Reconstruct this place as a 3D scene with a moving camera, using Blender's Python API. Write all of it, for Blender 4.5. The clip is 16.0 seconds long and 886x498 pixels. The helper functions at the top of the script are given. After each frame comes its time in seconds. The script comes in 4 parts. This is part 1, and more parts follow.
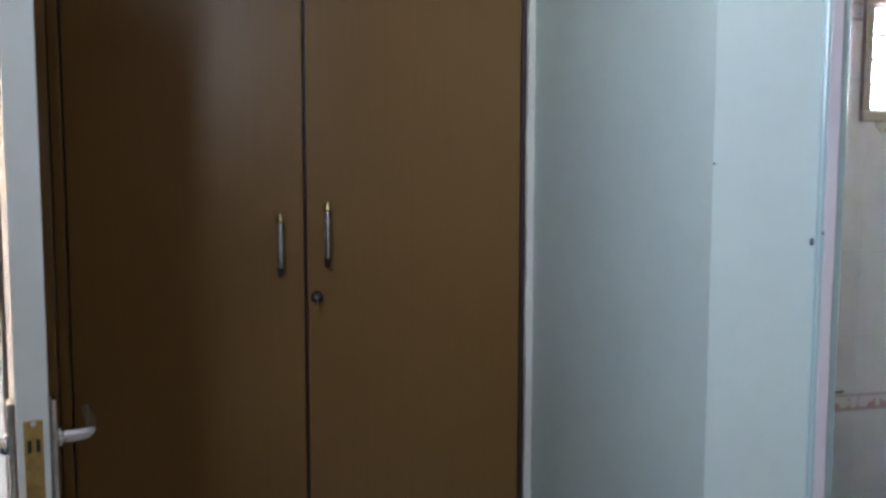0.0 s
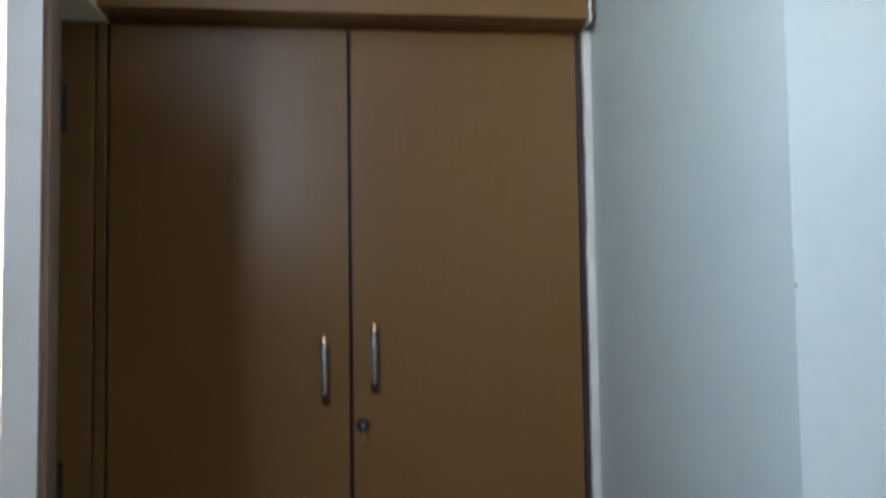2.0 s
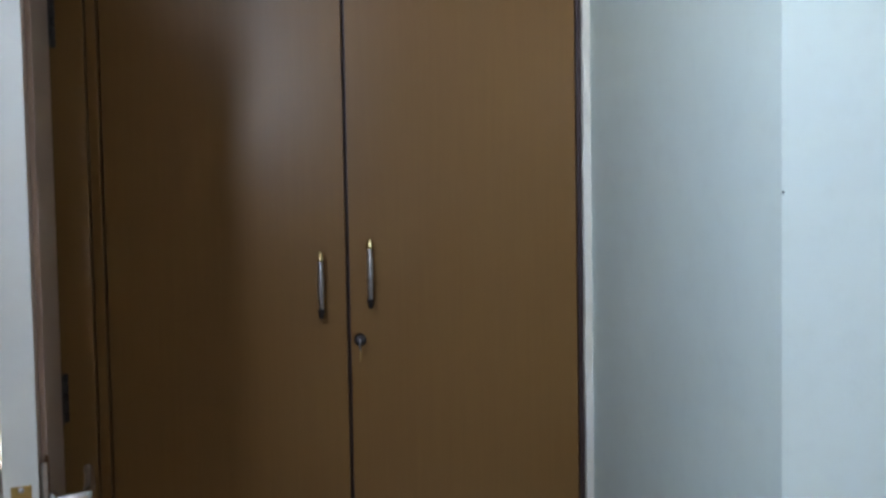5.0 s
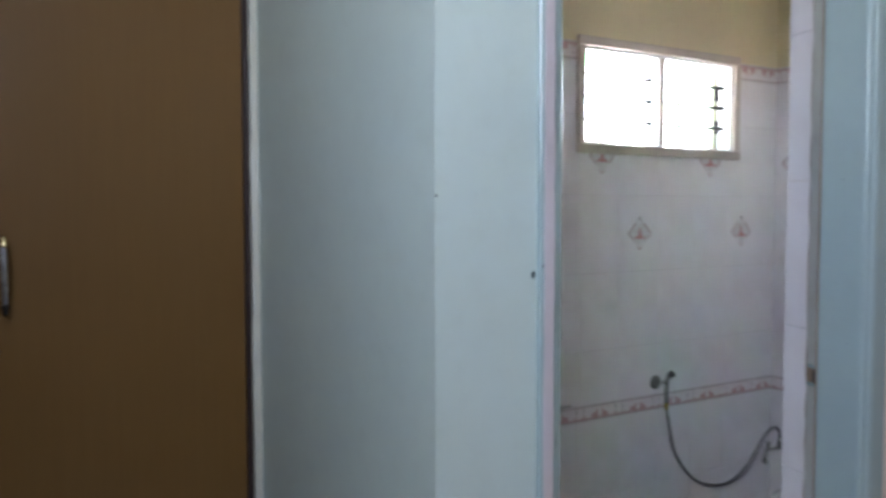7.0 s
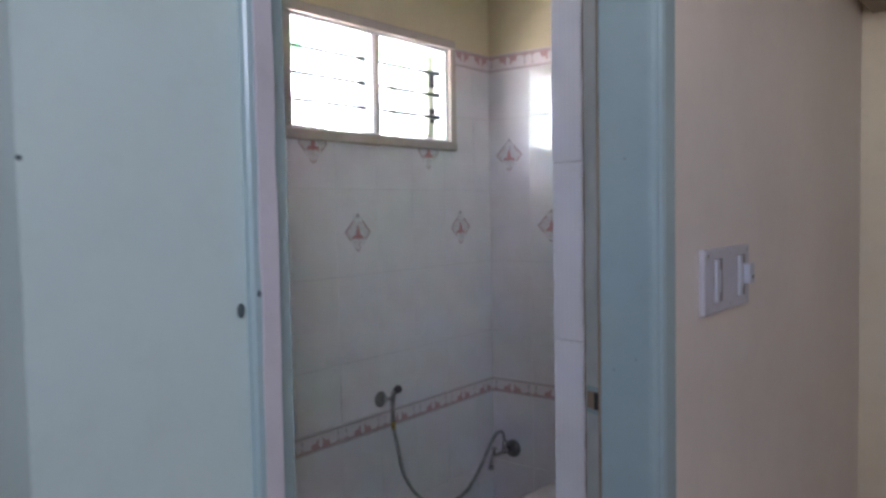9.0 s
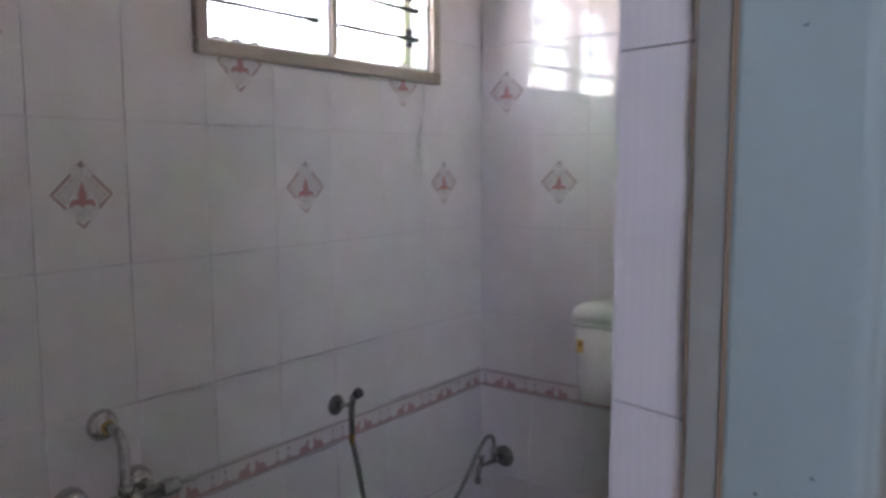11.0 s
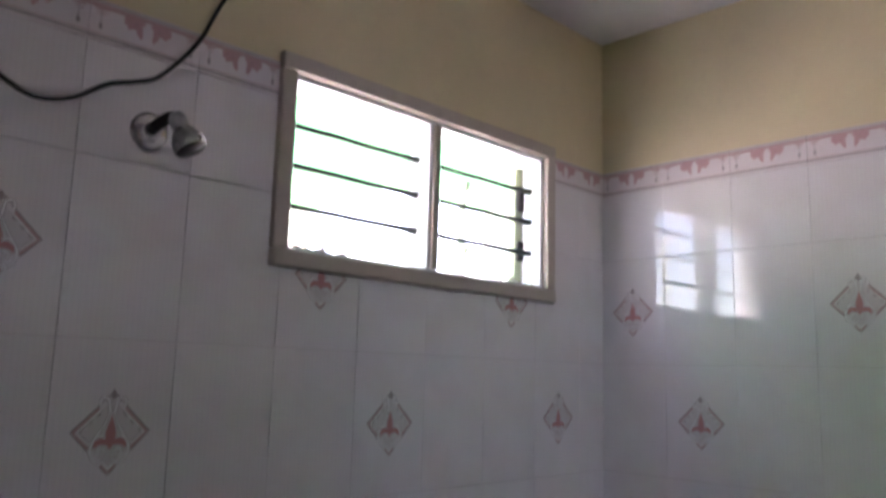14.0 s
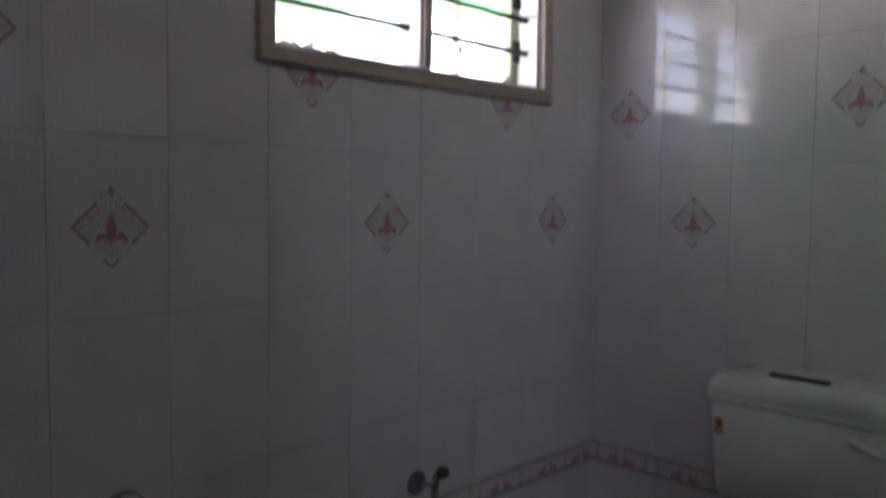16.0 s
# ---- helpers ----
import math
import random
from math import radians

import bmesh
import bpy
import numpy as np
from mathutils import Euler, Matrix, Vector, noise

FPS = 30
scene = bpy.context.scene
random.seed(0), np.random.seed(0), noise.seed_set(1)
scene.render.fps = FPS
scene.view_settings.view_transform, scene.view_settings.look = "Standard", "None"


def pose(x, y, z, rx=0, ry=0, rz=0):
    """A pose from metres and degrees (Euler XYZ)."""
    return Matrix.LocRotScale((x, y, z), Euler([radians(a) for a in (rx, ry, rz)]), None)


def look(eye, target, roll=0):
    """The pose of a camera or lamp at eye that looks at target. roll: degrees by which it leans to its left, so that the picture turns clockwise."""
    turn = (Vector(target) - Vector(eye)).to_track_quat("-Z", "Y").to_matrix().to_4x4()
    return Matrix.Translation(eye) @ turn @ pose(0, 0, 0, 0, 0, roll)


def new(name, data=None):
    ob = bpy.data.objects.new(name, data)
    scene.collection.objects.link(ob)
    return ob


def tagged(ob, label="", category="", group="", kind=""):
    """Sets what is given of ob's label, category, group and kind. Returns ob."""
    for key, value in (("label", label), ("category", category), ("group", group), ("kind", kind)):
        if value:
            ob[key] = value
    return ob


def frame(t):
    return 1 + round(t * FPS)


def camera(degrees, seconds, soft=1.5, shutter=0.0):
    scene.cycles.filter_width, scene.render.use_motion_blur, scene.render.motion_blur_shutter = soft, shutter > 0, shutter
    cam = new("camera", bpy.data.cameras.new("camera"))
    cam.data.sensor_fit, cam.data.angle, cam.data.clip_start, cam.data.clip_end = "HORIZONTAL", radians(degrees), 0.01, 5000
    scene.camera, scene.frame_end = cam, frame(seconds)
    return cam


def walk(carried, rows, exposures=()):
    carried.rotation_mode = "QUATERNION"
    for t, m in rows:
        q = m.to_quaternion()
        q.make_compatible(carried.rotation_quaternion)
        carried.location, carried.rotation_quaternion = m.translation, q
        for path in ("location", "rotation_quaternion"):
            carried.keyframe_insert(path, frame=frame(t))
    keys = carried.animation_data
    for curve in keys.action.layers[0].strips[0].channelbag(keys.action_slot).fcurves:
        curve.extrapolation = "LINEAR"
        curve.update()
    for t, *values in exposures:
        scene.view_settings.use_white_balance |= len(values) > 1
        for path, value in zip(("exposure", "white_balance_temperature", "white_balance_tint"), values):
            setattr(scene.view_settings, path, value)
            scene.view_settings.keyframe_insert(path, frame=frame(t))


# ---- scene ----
# ---- camera and walk ----
cam = camera(59.4, 16.0, soft=2.9, shutter=0.5)
PATH = [
    (0, (-3.134, -2.362, 1.428), (-2.715, -0.415, 1.269), 0.1),
    (0.5, (-3.134, -2.277, 1.444), (-2.726, -0.321, 1.364), 0.0),
    (1, (-3.112, -2.245, 1.464), (-2.75, -0.284, 1.623), -0.7),
    (1.5, (-3.075, -2.264, 1.483), (-2.794, -0.304, 1.762), -0.6),
    (2, (-3.069, -2.264, 1.46), (-2.838, -0.28, 1.564), -0.8),
    (2.5, (-3.06, -2.259, 1.444), (-2.863, -0.277, 1.267), -1.2),
    (3, (-3.062, -2.262, 1.419), (-2.856, -0.312, 1.027), -1.4),
    (3.2, (-3.059, -2.257, 1.419), (-2.856, -0.328, 0.933), -1.9),
    (5.5, (-3.048, -2.284, 1.449), (-2.811, -0.298, 1.428), -0.2),
    (6, (-3.072, -2.307, 1.458), (-2.579, -0.369, 1.414), -0.4),
    (6.5, (-3.06, -2.295, 1.45), (-2.32, -0.438, 1.384), -0.1),
    (7, (-3.048, -2.271, 1.44), (-2.042, -0.546, 1.342), -0.1),
    (7.5, (-3.05, -2.246, 1.441), (-1.876, -0.631, 1.323), -0.7),
    (8, (-2.976, -2.146, 1.424), (-1.596, -0.704, 1.307), -0.7),
    (8.5, (-2.872, -2.009, 1.428), (-1.367, -0.695, 1.337), -0.9),
    (8.7, (-2.836, -1.963, 1.428), (-1.286, -0.702, 1.344), -0.8),
    (10.8, (-2.267, -1.532, 1.381), (-0.645, -0.375, 1.208), -0.9),
    (11, (-2.226, -1.509, 1.406), (-0.638, -0.312, 1.191), -0.2),
    (11.5, (-2.152, -1.455, 1.374), (-0.624, -0.187, 1.13), -0.0),
    (12, (-2.051, -1.361, 1.392), (-0.63, 0.032, 1.188), 1.6),
    (12.5, (-1.98, -1.327, 1.405), (-0.606, 0.119, 1.254), 2.7),
    (13, (-1.944, -1.311, 1.414), (-0.556, 0.125, 1.308), 2.2),
    (13.5, (-1.943, -1.299, 1.439), (-0.54, 0.124, 1.511), 2.0),
    (14, (-1.951, -1.299, 1.457), (-0.566, 0.108, 1.776), 1.6),
    (14.5, (-1.954, -1.308, 1.464), (-0.567, 0.056, 1.925), 0.7),
    (15, (-1.955, -1.312, 1.459), (-0.571, 0.032, 1.986), 0.2),
    (15.5, (-1.948, -1.293, 1.422), (-0.528, 0.1, 1.629), 0.2),
    (16, (-1.942, -1.284, 1.401), (-0.523, 0.12, 1.275), 0.7),
]

EXPOSURE = [(0.0, 5.5, 6590, 19), (0.6, 5.69, 6560, 19), (2.5, 5.74, 6510, 19), (3.0, 5.96, 6660, 19), (5.5, 5.86, 6560, 19), (7.0, 5.31, 6710, 20), (8.0, 4.91, 6760, 22), (8.5, 4.86, 6660, 23), (11.0, 4.91, 6990, 31), (12.0, 5.2, 6890, 31), (13.5, 4.94, 6890, 31), (14.5, 3.42, 6690, 30), (15.0, 2.9, 6640, 30), (15.5, 2.5, 6840, 32), (16.0, 3.5, 6790, 31)]
walk(cam, [(t, look(eye, target, roll)) for t, eye, target, roll in PATH], EXPOSURE)

# ---- world, sun, large lights ----
world = bpy.data.worlds.new("sky")
scene.world = world
world.use_nodes = True
wn = world.node_tree
sky = wn.nodes.new("ShaderNodeTexSky")
sky.sky_type = "NISHITA"
sky.sun_disc = False
SUN_EL, SUN_AZ = 50.0, 78.0
sky.sun_elevation, sky.sun_rotation = radians(SUN_EL), radians(SUN_AZ)
wn.links.new(sky.outputs[0], wn.nodes["Background"].inputs[0])
wn.nodes["Background"].inputs[1].default_value = 0.15

sun = new("sun", bpy.data.lights.new("sun", "SUN"))
sun.data.energy, sun.data.angle, sun.data.color = 4.5, radians(0.6), (1.0, 0.95, 0.88)
sx, sy = math.sin(radians(SUN_AZ)), math.cos(radians(SUN_AZ))
sun.matrix_world = look((0, 0, 0), (-sx * math.cos(radians(SUN_EL)), -sy * math.cos(radians(SUN_EL)), -math.sin(radians(SUN_EL))))


def window_lamp(name, eye, target, width, height, watts, color):
    """The sky's light in the opening of a window."""
    lamp = new(name, bpy.data.lights.new(name, "AREA"))
    lamp.data.shape, lamp.data.size, lamp.data.size_y = "RECTANGLE", width, height
    lamp.data.energy, lamp.data.color = watts, color
    lamp.matrix_world = look(eye, target)


window_lamp("hall_window_light", (-3.56, -2.51, 2.1), (0, -2.51, 1.7), 0.68, 0.74, 0.74, (0.71, 0.84, 1.0))
window_lamp("side_room_window_light", (-5.0, -2.49, 1.5), (-5.0, 0, 1.4), 1.2, 1.2, 0.2, (1.0, 0.97, 0.93))


# ---- materials ----
def material(name, color, rough=0.5, metal=0.0, spec=0.5):
    m = bpy.data.materials.new(name)
    m.use_nodes = True
    b = m.node_tree.nodes["Principled BSDF"]
    b.inputs["Base Color"].default_value = (*color, 1)
    b.inputs["Roughness"].default_value = rough
    b.inputs["Metallic"].default_value = metal
    b.inputs["Specular IOR Level"].default_value = spec
    return m


def node(m, kind, **values):
    n = m.node_tree.nodes.new(kind)
    for k, v in values.items():
        n.inputs[k].default_value = v
    return n


def coords(m, scale=(1, 1, 1)):
    tc, mp = node(m, "ShaderNodeTexCoord"), node(m, "ShaderNodeMapping")
    m.node_tree.links.new(tc.outputs["Object"], mp.inputs["Vector"])
    mp.inputs["Scale"].default_value = scale
    return mp.outputs[0]


def noise_tex(m, vector, scale, detail=4.0, rough=0.55):
    n = node(m, "ShaderNodeTexNoise", Scale=scale, Detail=detail, Roughness=rough)
    m.node_tree.links.new(vector, n.inputs["Vector"])
    return n.outputs["Fac"]


def ramp(m, fac, stops):
    r = node(m, "ShaderNodeValToRGB")
    while len(r.color_ramp.elements) < len(stops):
        r.color_ramp.elements.new(0.5)
    for e, (p, c) in zip(r.color_ramp.elements, stops):
        e.position, e.color = p, (*c, 1)
    m.node_tree.links.new(fac, r.inputs[0])
    return r.outputs[0]


def mix(m, fac, a, b, kind="MIX"):
    n = m.node_tree.nodes.new("ShaderNodeMix")
    n.data_type, n.blend_type = "RGBA", kind
    for socket, v in ((n.inputs[0], fac), (n.inputs[6], a), (n.inputs[7], b)):
        if isinstance(v, bpy.types.NodeSocket):
            m.node_tree.links.new(v, socket)
        else:
            socket.default_value = v if isinstance(v, float) else (*v, 1)
    return n.outputs[2]


def plug(m, out, name):
    m.node_tree.links.new(out, m.node_tree.nodes["Principled BSDF"].inputs[name])


def bump(m, height, strength=0.2, distance=0.001):
    n = node(m, "ShaderNodeBump", Strength=strength, Distance=distance)
    m.node_tree.links.new(height, n.inputs["Height"])
    plug(m, n.outputs[0], "Normal")


def paint(name, color, rough=0.55, dirt=0.06, grain=0.25):
    """Wall paint: cloudy tone, fine roller grain, a few scuffs."""
    m = material(name, color, rough)
    v = coords(m)
    dark = tuple(c * (1 - 2.2 * dirt) for c in color)
    tone = ramp(m, noise_tex(m, v, 1.7, 5), [(0.3, dark), (0.7, color)])
    scuff = ramp(m, noise_tex(m, v, 23.0, 8, 0.7), [(0.28, (1 - 2.2 * dirt,) * 3), (0.5, (1, 1, 1))])
    plug(m, mix(m, 0.35, tone, scuff, "MULTIPLY"), "Base Color")
    bump(m, noise_tex(m, v, 160.0, 3), grain, 0.0012)
    return m


pale_blue = paint("pale_blue_wall_paint", (0.498, 0.589, 0.545), 0.42)
cream_pink = paint("cream_wall_paint", (0.746, 0.636, 0.545), 0.45)
warm_cream = paint("warm_cream_wall_paint", (0.75, 0.62, 0.44), 0.5)
loft_paint = paint("yellowish_wall_paint", (0.649, 0.616, 0.431), 0.5)
yellow_paint = paint("yellow_wall_paint", (0.68, 0.58, 0.37), 0.5)
white_ceiling = paint("white_ceiling_paint", (0.74, 0.72, 0.74), 0.6)
teal_enamel = paint("pale_teal_enamel", (0.33, 0.424, 0.42), 0.25, 0.05, 0.12)
leaf_enamel = paint("pale_blue_door_enamel", (0.671, 0.708, 0.679), 0.3, 0.05, 0.12)
frame_cream = paint("grimy_cream_enamel", (0.50, 0.44, 0.36), 0.35, 0.12, 0.2)
casing_paint = paint("stained_beige_enamel", (0.57, 0.485, 0.42), 0.4, 0.13, 0.3)
reveal_white = paint("white_reveal_paint", (0.75, 0.74, 0.76), 0.5)
grout = paint("grey_grout", (0.68, 0.65, 0.64), 0.8, 0.12, 0.5)
green_paint = paint("pale_green_facade_paint", (0.13, 0.42, 0.16), 0.7)
white_facade = paint("white_facade_paint", (0.80, 0.80, 0.78), 0.7)
putty = paint("white_putty", (0.714, 0.698, 0.603), 0.7, 0.1, 0.6)
floor_tile_mat = paint("beige_floor_tile", (0.56, 0.53, 0.49), 0.2)
dark_floor = paint("dark_granite", (0.03, 0.032, 0.04), 0.15)
bath_floor = paint("grey_antiskid_tile", (0.34, 0.33, 0.34), 0.3)


def wood():
    m = material("brown_laminate", (0.15, 0.078, 0.022), 0.33, 0.0, 0.32)
    v = coords(m, (34, 34, 1.1))
    w = coords(m, (1, 1, 0.35))
    grain = ramp(m, noise_tex(m, v, 3.2, 7, 0.65), [(0.25, (0.1647, 0.0824, 0.0231)), (0.75, (0.1818, 0.0937, 0.0274))])
    cloud = ramp(m, noise_tex(m, w, 1.6, 3), [(0.3, (0.86, 0.84, 0.82)), (0.7, (1, 1, 1))])
    plug(m, mix(m, 1.0, grain, cloud, "MULTIPLY"), "Base Color")
    rough = ramp(m, noise_tex(m, w, 5.0, 6), [(0.3, (0.3, 0.3, 0.3)), (0.7, (0.4, 0.4, 0.4))])
    plug(m, rough, "Roughness")
    bump(m, noise_tex(m, v, 6.0, 5), 0.12, 0.0006)
    return m


laminate = wood()
# dark brown of the thin right stile, also painted as shade in the door gaps
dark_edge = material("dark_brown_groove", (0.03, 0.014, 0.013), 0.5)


def tile_glaze(name, color, ribs):
    m = material(name, color, 0.1, 0.0, 0.45)
    v = coords(m)
    info = node(m, "ShaderNodeObjectInfo")
    tone = ramp(m, info.outputs["Random"], [(0.0, tuple(c * 0.985 for c in color)), (1.0, color)])
    stain = ramp(m, noise_tex(m, v, 7.0, 5), [(0.3, (0.94, 0.93, 0.91)), (0.62, (1, 1, 1))])
    glaze = mix(m, 1.0, tone, stain, "MULTIPLY")
    wave = node(m, "ShaderNodeTexWave", Scale=ribs, Distortion=0.6, Detail=1.0)
    wave.bands_direction = "X"
    wave.inputs["Detail Scale"].default_value = 0.3
    m.node_tree.links.new(v, wave.inputs["Vector"])
    lines = ramp(m, wave.outputs["Fac"], [(0.05, (0.975, 0.975, 0.978)), (0.4, (1, 1, 1))])
    plug(m, mix(m, 1.0 if ribs > 5 else 0.0, glaze, lines, "MULTIPLY"), "Base Color")
    bump(m, wave.outputs["Fac"], 0.03 if ribs > 5 else 0.0, 0.0008)
    rough = ramp(m, noise_tex(m, v, 11.0, 5), [(0.35, (0.012, 0.012, 0.012)), (0.7, (0.035, 0.035, 0.035))])
    plug(m, rough, "Roughness")
    return m


tile_white = tile_glaze("ribbed_white_glaze", (0.78, 0.75, 0.77), 31.4)
tile_band = tile_glaze("border_white_glaze", (0.76, 0.70, 0.72), 0.5)
print_red = material("printed_rose_red", (0.55, 0.27, 0.27), 0.2)
print_rose = material("printed_rose_pink", (0.58, 0.36, 0.37), 0.2)
print_pink = material("printed_dusky_pink", (0.52, 0.34, 0.345), 0.2)
print_grey = material("printed_grey", (0.36, 0.31, 0.32), 0.2)
print_white = material("printed_white", (0.84, 0.83, 0.84), 0.2)


def worn_metal(name, color, rough):
    m = material(name, color, rough, 1.0)
    v = coords(m)
    plug(m, ramp(m, noise_tex(m, v, 60.0, 6, 0.7), [(0.38, tuple(c * 0.72 for c in color)), (0.55, color)]), "Base Color")
    plug(m, ramp(m, noise_tex(m, v, 45.0, 5), [(0.3, (rough * 0.7,) * 3), (0.7, (rough * 1.8,) * 3)]), "Roughness")
    return m


chrome = worn_metal("worn_chrome", (0.62, 0.61, 0.60), 0.16)
steel = worn_metal("brushed_steel", (0.46, 0.46, 0.47), 0.3)
brass = worn_metal("tarnished_brass", (0.52, 0.37, 0.14), 0.35)
brass_bright = worn_metal("polished_brass", (0.83, 0.68, 0.34), 0.18)
iron = worn_metal("dark_iron", (0.06, 0.055, 0.055), 0.45)
bar_paint = material("black_green_bar_paint", (0.012, 0.016, 0.013), 0.5, 0.0, 0.3)
ceramic = material("white_cistern_plastic", (0.74, 0.73, 0.70), 0.22)
vitreous = material("white_vitreous_china", (0.80, 0.79, 0.77), 0.08)
white_plastic = paint("white_switch_plastic", (0.509, 0.513, 0.545), 0.6, 0.05, 0.05)
black_plastic = material("black_plastic", (0.015, 0.014, 0.014), 0.4)
dark_grey_plastic = material("dark_grey_plastic", (0.06, 0.05, 0.055), 0.45)
tarnished = worn_metal("tarnished_dark_metal", (0.255, 0.247, 0.232), 0.35)
hose_grey = worn_metal("steel_hose_braid", (0.42, 0.41, 0.41), 0.4)
sticker_gold = material("gold_sticker", (0.55, 0.38, 0.10), 0.35)
sticker_brown = material("brown_print", (0.2, 0.08, 0.02), 0.4)
red_plastic = material("red_plastic", (0.35, 0.03, 0.03), 0.3)
channel_green = paint("weathered_pale_green_metal", (0.50, 0.55, 0.36), 0.5, 0.14)
brown_stain = material("brown_grime", (0.26, 0.185, 0.125), 0.8)
stop_enamel = paint("grey_teal_enamel", (0.497, 0.513, 0.478), 0.35, 0.1, 0.2)
smudged_plastic = paint("smudged_plastic", (0.573, 0.534, 0.555), 0.55, 0.12, 0.2)
dark_mark = material("dark_paint_chip", (0.06, 0.08, 0.08), 0.7)


# ---- mesh helpers ----
def box(bm, x0, x1, y0, y1, z0, z1, bevel=0.0, mat=0):
    v = [bm.verts.new((x, y, z)) for z in (z0, z1) for x, y in ((x0, y0), (x1, y0), (x1, y1), (x0, y1))]
    faces = [bm.faces.new([v[i] for i in f]) for f in ((3, 2, 1, 0), (4, 5, 6, 7), (0, 1, 5, 4), (1, 2, 6, 5), (2, 3, 7, 6), (3, 0, 4, 7))]
    for f in faces:
        f.material_index = mat
    if bevel:
        edges = list({e for f in faces for e in f.edges})
        bmesh.ops.bevel(bm, geom=edges, offset=bevel, segments=2, profile=0.6, affect="EDGES")
    return bm


def lathe(bm, profile, segs=24, m=Matrix(), mat=0):
    """Turns rows of (radius, height) about the local z axis."""
    rings = []
    for r, z in profile:
        rings.append([bm.verts.new(m @ Vector((r * math.cos(2 * math.pi * i / segs), r * math.sin(2 * math.pi * i / segs), z))) for i in range(segs)])
    for a, b in zip(rings, rings[1:]):
        for i in range(segs):
            f = bm.faces.new((a[i], a[(i + 1) % segs], b[(i + 1) % segs], b[i]))
            f.smooth, f.material_index = True, mat
    for ring, flip in ((rings[0], True), (rings[-1], False)):
        f = bm.faces.new(ring[::-1] if flip else ring)
        f.material_index = mat
    return bm


def smooth_path(points, steps=8):
    """Catmull-Rom through the points."""
    p = [Vector(q) for q in points]
    p = [p[0] * 2 - p[1]] + p + [p[-1] * 2 - p[-2]]
    out = []
    for a, b, c, d in zip(p, p[1:], p[2:], p[3:]):
        for i in range(steps):
            t = i / steps
            out.append(0.5 * (2 * b + (c - a) * t + (2 * a - 5 * b + 4 * c - d) * t * t + (3 * b - a - 3 * c + d) * t ** 3))
    return out + [p[-2]]


def tube(bm, points, radius, segs=10, mat=0):
    """A round tube along the points; radius is a number or one number a point."""
    pts = [Vector(q) for q in points]
    side = None
    rings = []
    for i, q in enumerate(pts):
        d = (pts[min(i + 1, len(pts) - 1)] - pts[max(i - 1, 0)]).normalized()
        if side is None:
            side = d.orthogonal().normalized()
        side = (side - d * side.dot(d)).normalized()
        up = d.cross(side)
        r = radius[i] if isinstance(radius, (list, tuple)) else radius
        rings.append([bm.verts.new(q + (side * math.cos(2 * math.pi * k / segs) + up * math.sin(2 * math.pi * k / segs)) * r) for k in range(segs)])
    for a, b in zip(rings, rings[1:]):
        for k in range(segs):
            f = bm.faces.new((a[k], a[(k + 1) % segs], b[(k + 1) % segs], b[k]))
            f.smooth, f.material_index = True, mat
    bm.faces.new(rings[0][::-1]).material_index = mat
    bm.faces.new(rings[-1]).material_index = mat
    return bm


def mesh_of(name, bm, *mats):
    bmesh.ops.recalc_face_normals(bm, faces=bm.faces)
    me = bpy.data.meshes.new(name)
    bm.to_mesh(me)
    bm.free()
    for m in mats:
        me.materials.append(m)
    return me


def part(name, bm, mats, parent=None, label="", m=None):
    mats = mats if isinstance(mats, (list, tuple)) else [mats]
    ob = new(name, mesh_of(name, bm, *mats))
    if parent:
        ob.parent = parent
    if m is not None:
        ob.matrix_local = m
    return tagged(ob, label)


def thing(name, label, category, group="", kind="", m=None):
    ob = new(name)
    if m is not None:
        ob.matrix_world = m
    return tagged(ob, label, category, group, kind)


def block(name, label, mat, *boxes, category="wall", bevel=0.0):
    """A piece of the setting made of boxes."""
    bm = bmesh.new()
    for b in boxes:
        box(bm, *b, bevel=bevel)
    ob = part(name, bm, mat)
    return tagged(ob, label, category, kind="structure")


def basis(right, up, out, at=(0, 0, 0)):
    """A pose whose local x, y and z run along right, up and out."""
    m = Matrix.Identity(4)
    for i, a in enumerate((right, up, out)):
        for k in range(3):
            m[k][i] = a[k]
    m.translation = at
    return m


def on_window_wall(x, z, out=0.0):
    return basis((1, 0, 0), (0, 0, 1), (0, -1, 0), (x, -out, z))


def on_right_wall(y, z, out=0.0):
    return basis((0, -1, 0), (0, 0, 1), (-1, 0, 0), (-out, y, z))


# ---- structure ----
BL, BF, CEIL = -2.46, -1.225, 2.485            # bathroom: left wall, door wall, ceiling
SIDE, FRONT, WARD = -2.57, -1.432, -0.70       # recess side, hall face of the door wall, wardrobe front
TOP = 2.75                                     # hall ceiling
WX0, WX1, WZ0, WZ1 = -1.112, -0.290, 1.688, 2.058   # window opening

floor = block("floor", "beige glazed floor tiles of the hall", floor_tile_mat, (-3.66, -0.05, -4.4, BF, -0.15, 0.0), (-3.66, -2.46, BF, 0.2, -0.15, 0.0), category="floor")
block("floor_bathroom", "grey anti-skid bathroom floor", bath_floor, (BL, 0.2, BF, 0.2, -0.15, -0.02), category="floor")
block("floor_side_room", "dark granite floor of the next room", dark_floor, (-6.6, -3.66, -2.5, 0.0, -0.15, 0.0), category="floor")
wall_window = block("wall_window", "bathroom wall with grey grout between white tiles", grout,
                    (BL, 0.003, 0.003, 0.095, -0.1, WZ0), (BL, WX0, 0.003, 0.095, WZ0, 2.072), (WX1, 0.003, 0.003, 0.095, WZ0, 2.072), (WX0, WX1, 0.003, 0.095, WZ1, 2.072))
